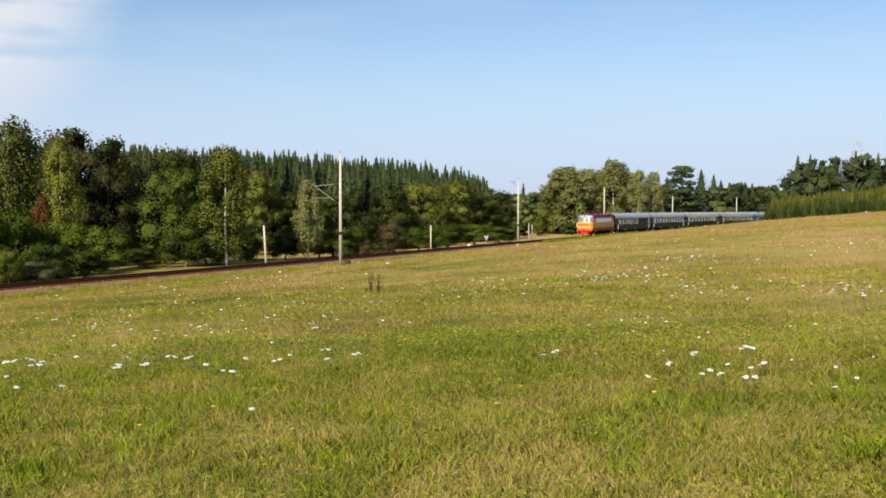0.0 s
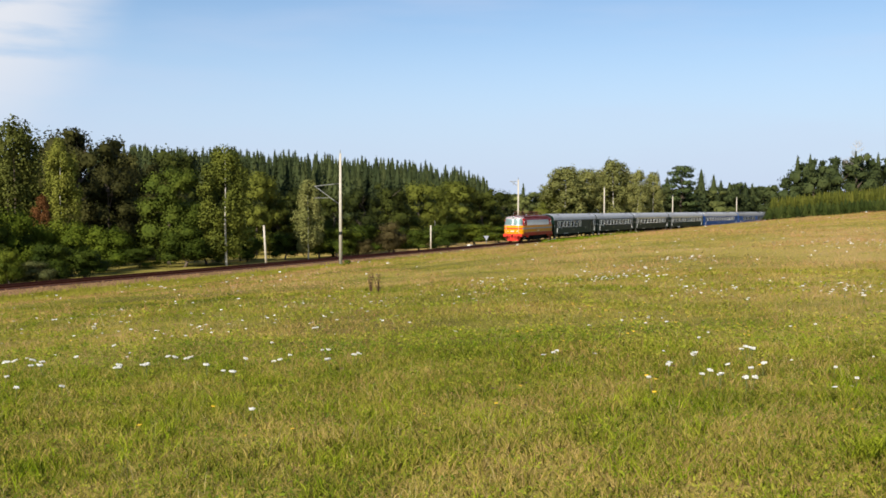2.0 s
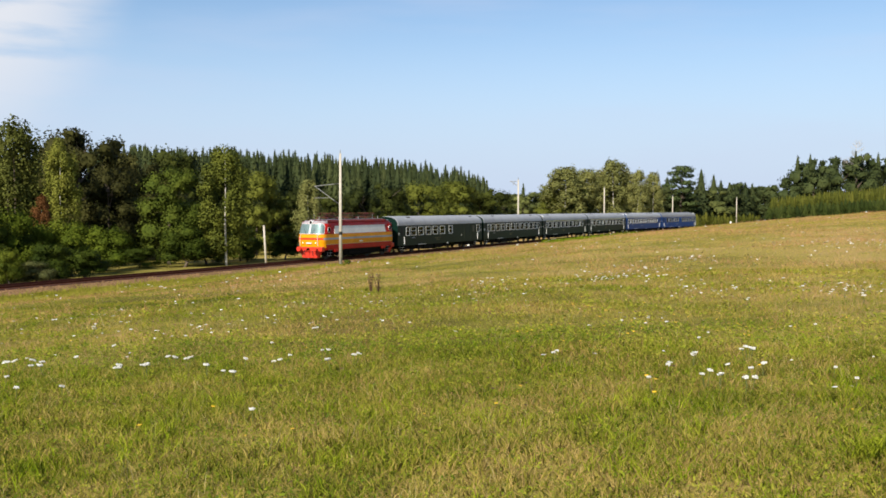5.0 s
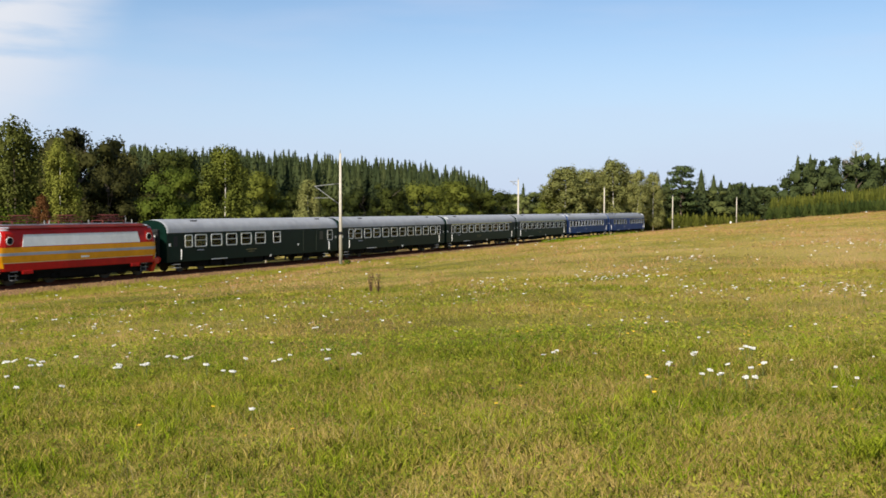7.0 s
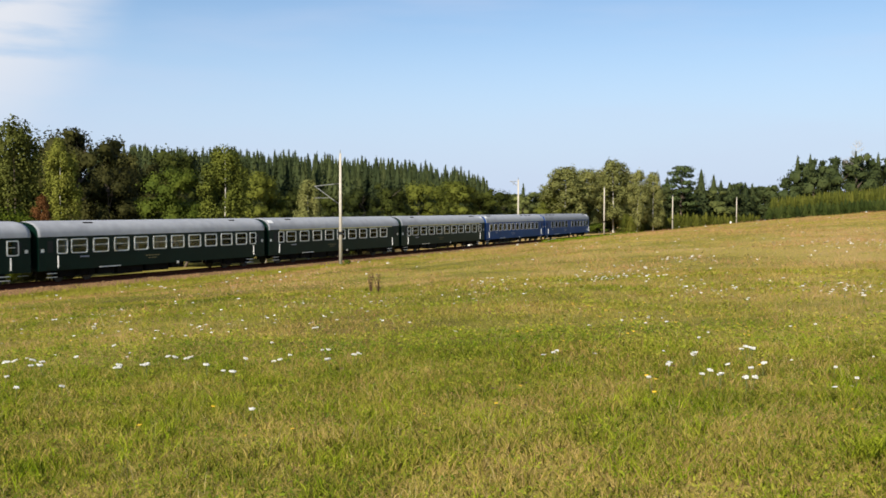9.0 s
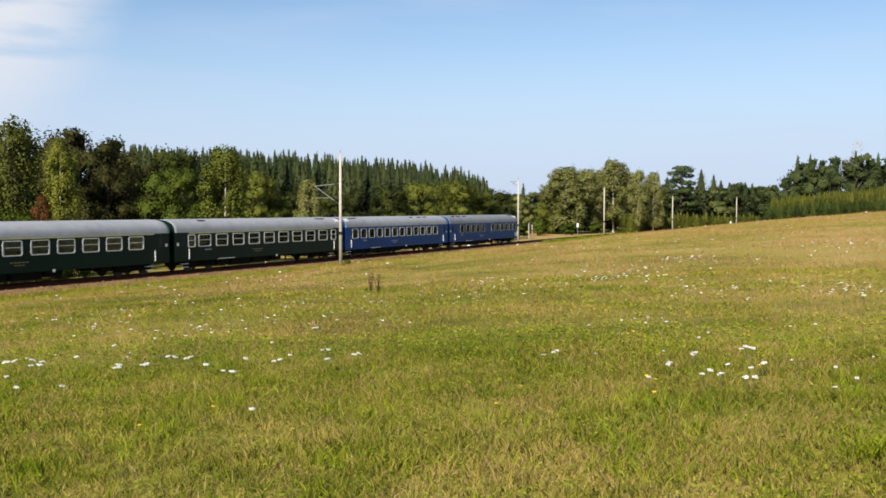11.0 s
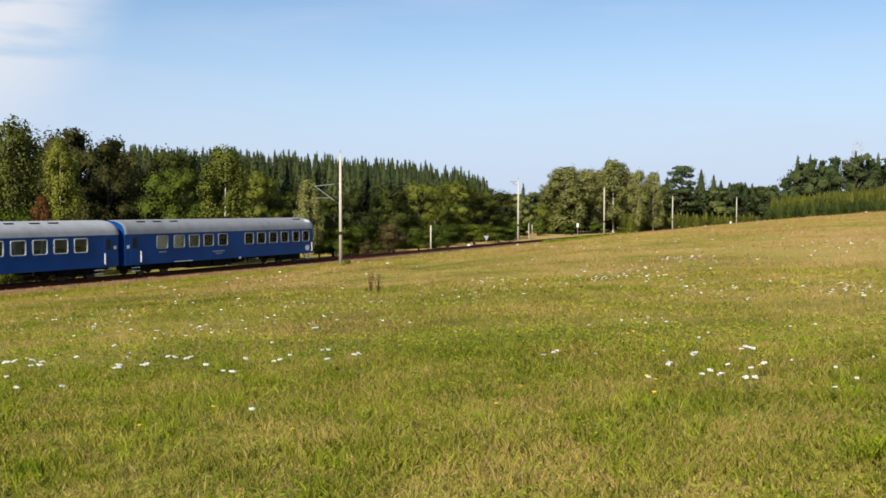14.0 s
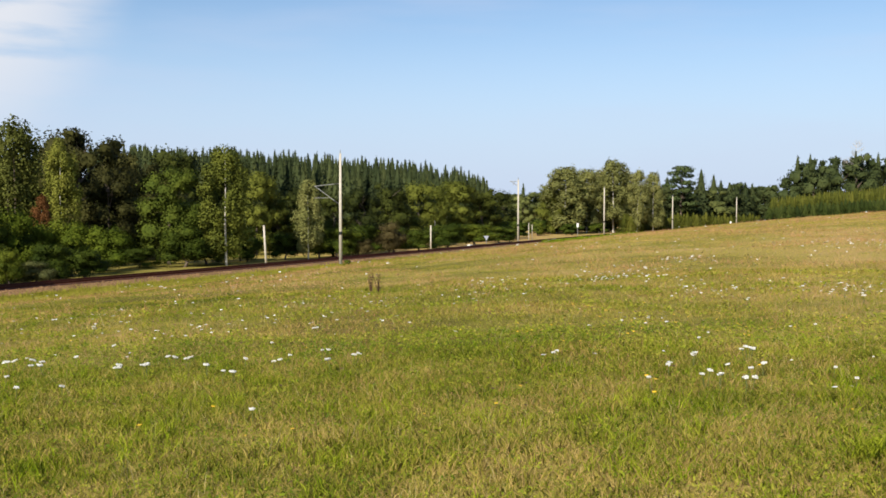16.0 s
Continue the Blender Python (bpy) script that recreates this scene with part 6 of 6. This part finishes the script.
FR = np.random.default_rng(77)
YARROW_BIG = [(-5.44, 12.32), (-4.91, 12.02), (-3.51, 11.58), (3.35, 10.73), (7.52, 17.46)]
YARROW = [(-3.86, 11.5), (-3.42, 12.32), (-3.17, 12.07), (-2.77, 11.46), (-2.29, 10.82), (-2.02, 11.68), (-1.29, 11.39), (-1.08, 11.78), (-2.02, 15.42), (1.24, 10.95), (2.3, 9.94), (2.66, 10.41), (2.51, 9.3), (2.63, 9.25), (2.92, 9.55), (3.22, 9.84), (2.86, 9.05), (5.47, 17.33), (7.38, 18.49), (7.63, 18.59), (-6.16, 17.21)]
YARROW_SMALL = [(-4.93, 10.96), (-2.47, 10.87), (-2.44, 11.95), (-1.97, 11.83), (-2.33, 13.4), (-1.52, 12.12), (-1.4, 12.3), (3.06, 11.79), (2.73, 8.78), (3.78, 9.5), (3.78, 8.95), (5.16, 13.49), (2.6, 14.45), (1.97, 9.1), (-1.63, 8.38), (-3.94, 10.08), (-4.3, 9.81), (-4.61, 13.75), (-4.8, 12.71)]
for places, heads, big in ((YARROW_BIG, 4, 0.95), (YARROW, 2, 0.8), (YARROW_SMALL, 1, 0.62)):
    for x, y in places:
        yarrow(FR, x, y, big * FR.uniform(0.85, 1.1) * (0.8 if x > 0 else 1.0), heads)


def flower_field(name, seed, centres, mat, label, size):
    """Many small flower heads scattered over the slope, gathered in drifts."""
    rng = np.random.default_rng(seed)
    verts = []
    P = []
    for cx, cy, sx, sy, n in centres:
        P += [(rng.normal(cx, sx), rng.normal(cy, sy)) for i in range(n)]
    P = np.array(P)
    d, s = line_coords(P[:, 0], P[:, 1])
    P = P[(d > 4.2) & (P[:, 1] > 5.0)]
    z = ground_z(P[:, 0], P[:, 1])
    C = np.concatenate([P, (z + rng.uniform(0.16, 0.32, len(P)))[:, None]], 1)
    N = np.tile([0.0, -0.10, 1.0], (len(C), 1))
    sc = size * np.maximum(1, C[:, 1] / 16) ** 0.75
    v = cards(rng, C, N, 1.0, 0.8).reshape(-1, 4, 3)
    v = C[:, None, :] + (v - C[:, None, :]) * sc[:, None, None] * np.array([1.5, 1.5, 0.45])
    me = cloud_mesh(name, v.reshape(-1, 3))
    me.materials.append(mat)
    tagged(new(name, me), label, "wildflowers", kind="stuff")


WHITE = [(-4.5, 13.0, 2.0, 1.4, 31), (3.0, 10.5, 1.2, 1.2, 17), (-6.8, 18.4, 0.7, 1.0, 20), (-3.8, 14.9, 1.2, 0.9, 23), (-2.0, 16.5, 1.0, 0.8, 20), (-0.4, 18.0, 1.2, 1.2, 20), (-3.4, 20.7, 2.5, 1.5, 31), (4.3, 24.9, 0.7, 1.3, 78), (5.0, 27.0, 0.5, 1.0, 44), (1.5, 23.9, 0.7, 1.3, 51), (5.3, 19.2, 0.5, 0.7, 51), (7.7, 18.2, 0.6, 0.9, 74), (15.6, 37.2, 1.3, 1.8, 85), (8.3, 32.7, 0.7, 1.2, 44), (3.0, 14.2, 0.6, 0.7, 17), (6, 24, 4, 5, 48), (14, 44, 6, 6, 72), (-8, 42, 9, 9, 84), (-7, 24, 4, 4, 48), (0, 60, 14, 14, 72), (16, 70, 9, 9, 60)]
flower_field("white_flowers", 51, WHITE, M["petal"], "scattered small white meadow flowers", 0.0195)
flower_field("brown_seed_heads", 53, [(-4.5, 16, 3.5, 2.5, 160), (-6, 21, 6, 5, 200), (3, 18, 5, 4, 140), (6.5, 18.5, 1.6, 1.6, 120), (9, 24, 4, 3, 160), (0, 30, 9, 7, 240), (14, 38, 7, 8, 200), (-12, 45, 8, 10, 160), (0, 9, 3, 1.5, 40)], M["deadstalk"], "small dry brown seed heads among the grass", 0.017)
flower_field("yellow_flowers", 52, [(0, 7.5, 2.2, 0.8, 10), (1.9, 8.3, 0.4, 0.3, 5), (-1.8, 7.2, 0.5, 0.3, 4), (1.6, 11.9, 0.8, 0.8, 18), (2.6, 12.2, 0.9, 0.9, 34), (2.9, 15.7, 1.2, 1.5, 60), (4.5, 13.5, 2.2, 3, 70), (0.5, 16, 3, 3, 36), (-8, 84, 3, 3, 60)], M["yellowpetal"], "tiny yellow meadow flowers", 0.0135)


def dock_plant(x, y, h, seed):
    rng = np.random.default_rng(seed)
    ob = tagged(new("dock_plant"), "tall dry rust-brown dock stalk in the meadow", "wild plant", "dry dock plants")
    ob.matrix_basis = pose(x, y, z_at(x, y), 0, 0, 0)
    bm = bmnew()
    for i in range(3):
        a = rng.normal(0, 0.07)
        tube(bm, (0, 0, -0.03), (a, rng.normal(0, 0.05), h * rng.uniform(0.8, 1)), 0.012, 0.006, 6, False)
    part("stalk", bm, M["deadstalk"], ob)
    n = 260
    z = rng.uniform(0.12, 1.0, n) * h
    c = np.stack([rng.normal(0, 0.022, n), rng.normal(0, 0.022, n), z], 1)
    c[:, 0] += rng.choice([-0.05, 0.0, 0.045], n) * z / h
    me = cloud_mesh("seed_head", cards(rng, c, rng.normal(0, 1, (n, 3)), 0.013))
    tagged(part_mesh("seed_head", me, M["deadstalk"], ob), kind="stuff")


dock_plant(-1.96, 26.7, 0.55, 1)
dock_plant(-1.78, 27.1, 0.52, 2)


# ---------------------------------------------------------------- what moves
NOSE0, SPEED = 162.536, 18.1525


def motions():
    """The train runs down the line past the meadow, slowing a little at the end."""
    ahead = 0.0
    for ob in train:
        length, pivot = (15.4, 4.0) if ob is loco else (24.5, 8.6)
        rows = []
        for k in range(33):
            t = k * 0.5
            lag = float(np.interp(t, [13, 14, 14.5, 15, 15.5, 16], [0, 0.3, 0.72, 1.25, 1.6, 1.65]))
            c = NOSE0 - SPEED * t + lag + ahead + length / 2
            fx, fy = on_line(c - pivot)
            bx, by = on_line(c + pivot)
            rows.append((t, pose(float(fx + bx) / 2, float(fy + by) / 2, 0, 0, 0, math.degrees(math.atan2(fy - by, fx - bx)))))
        walk(ob, rows)
        ahead += length


motions()
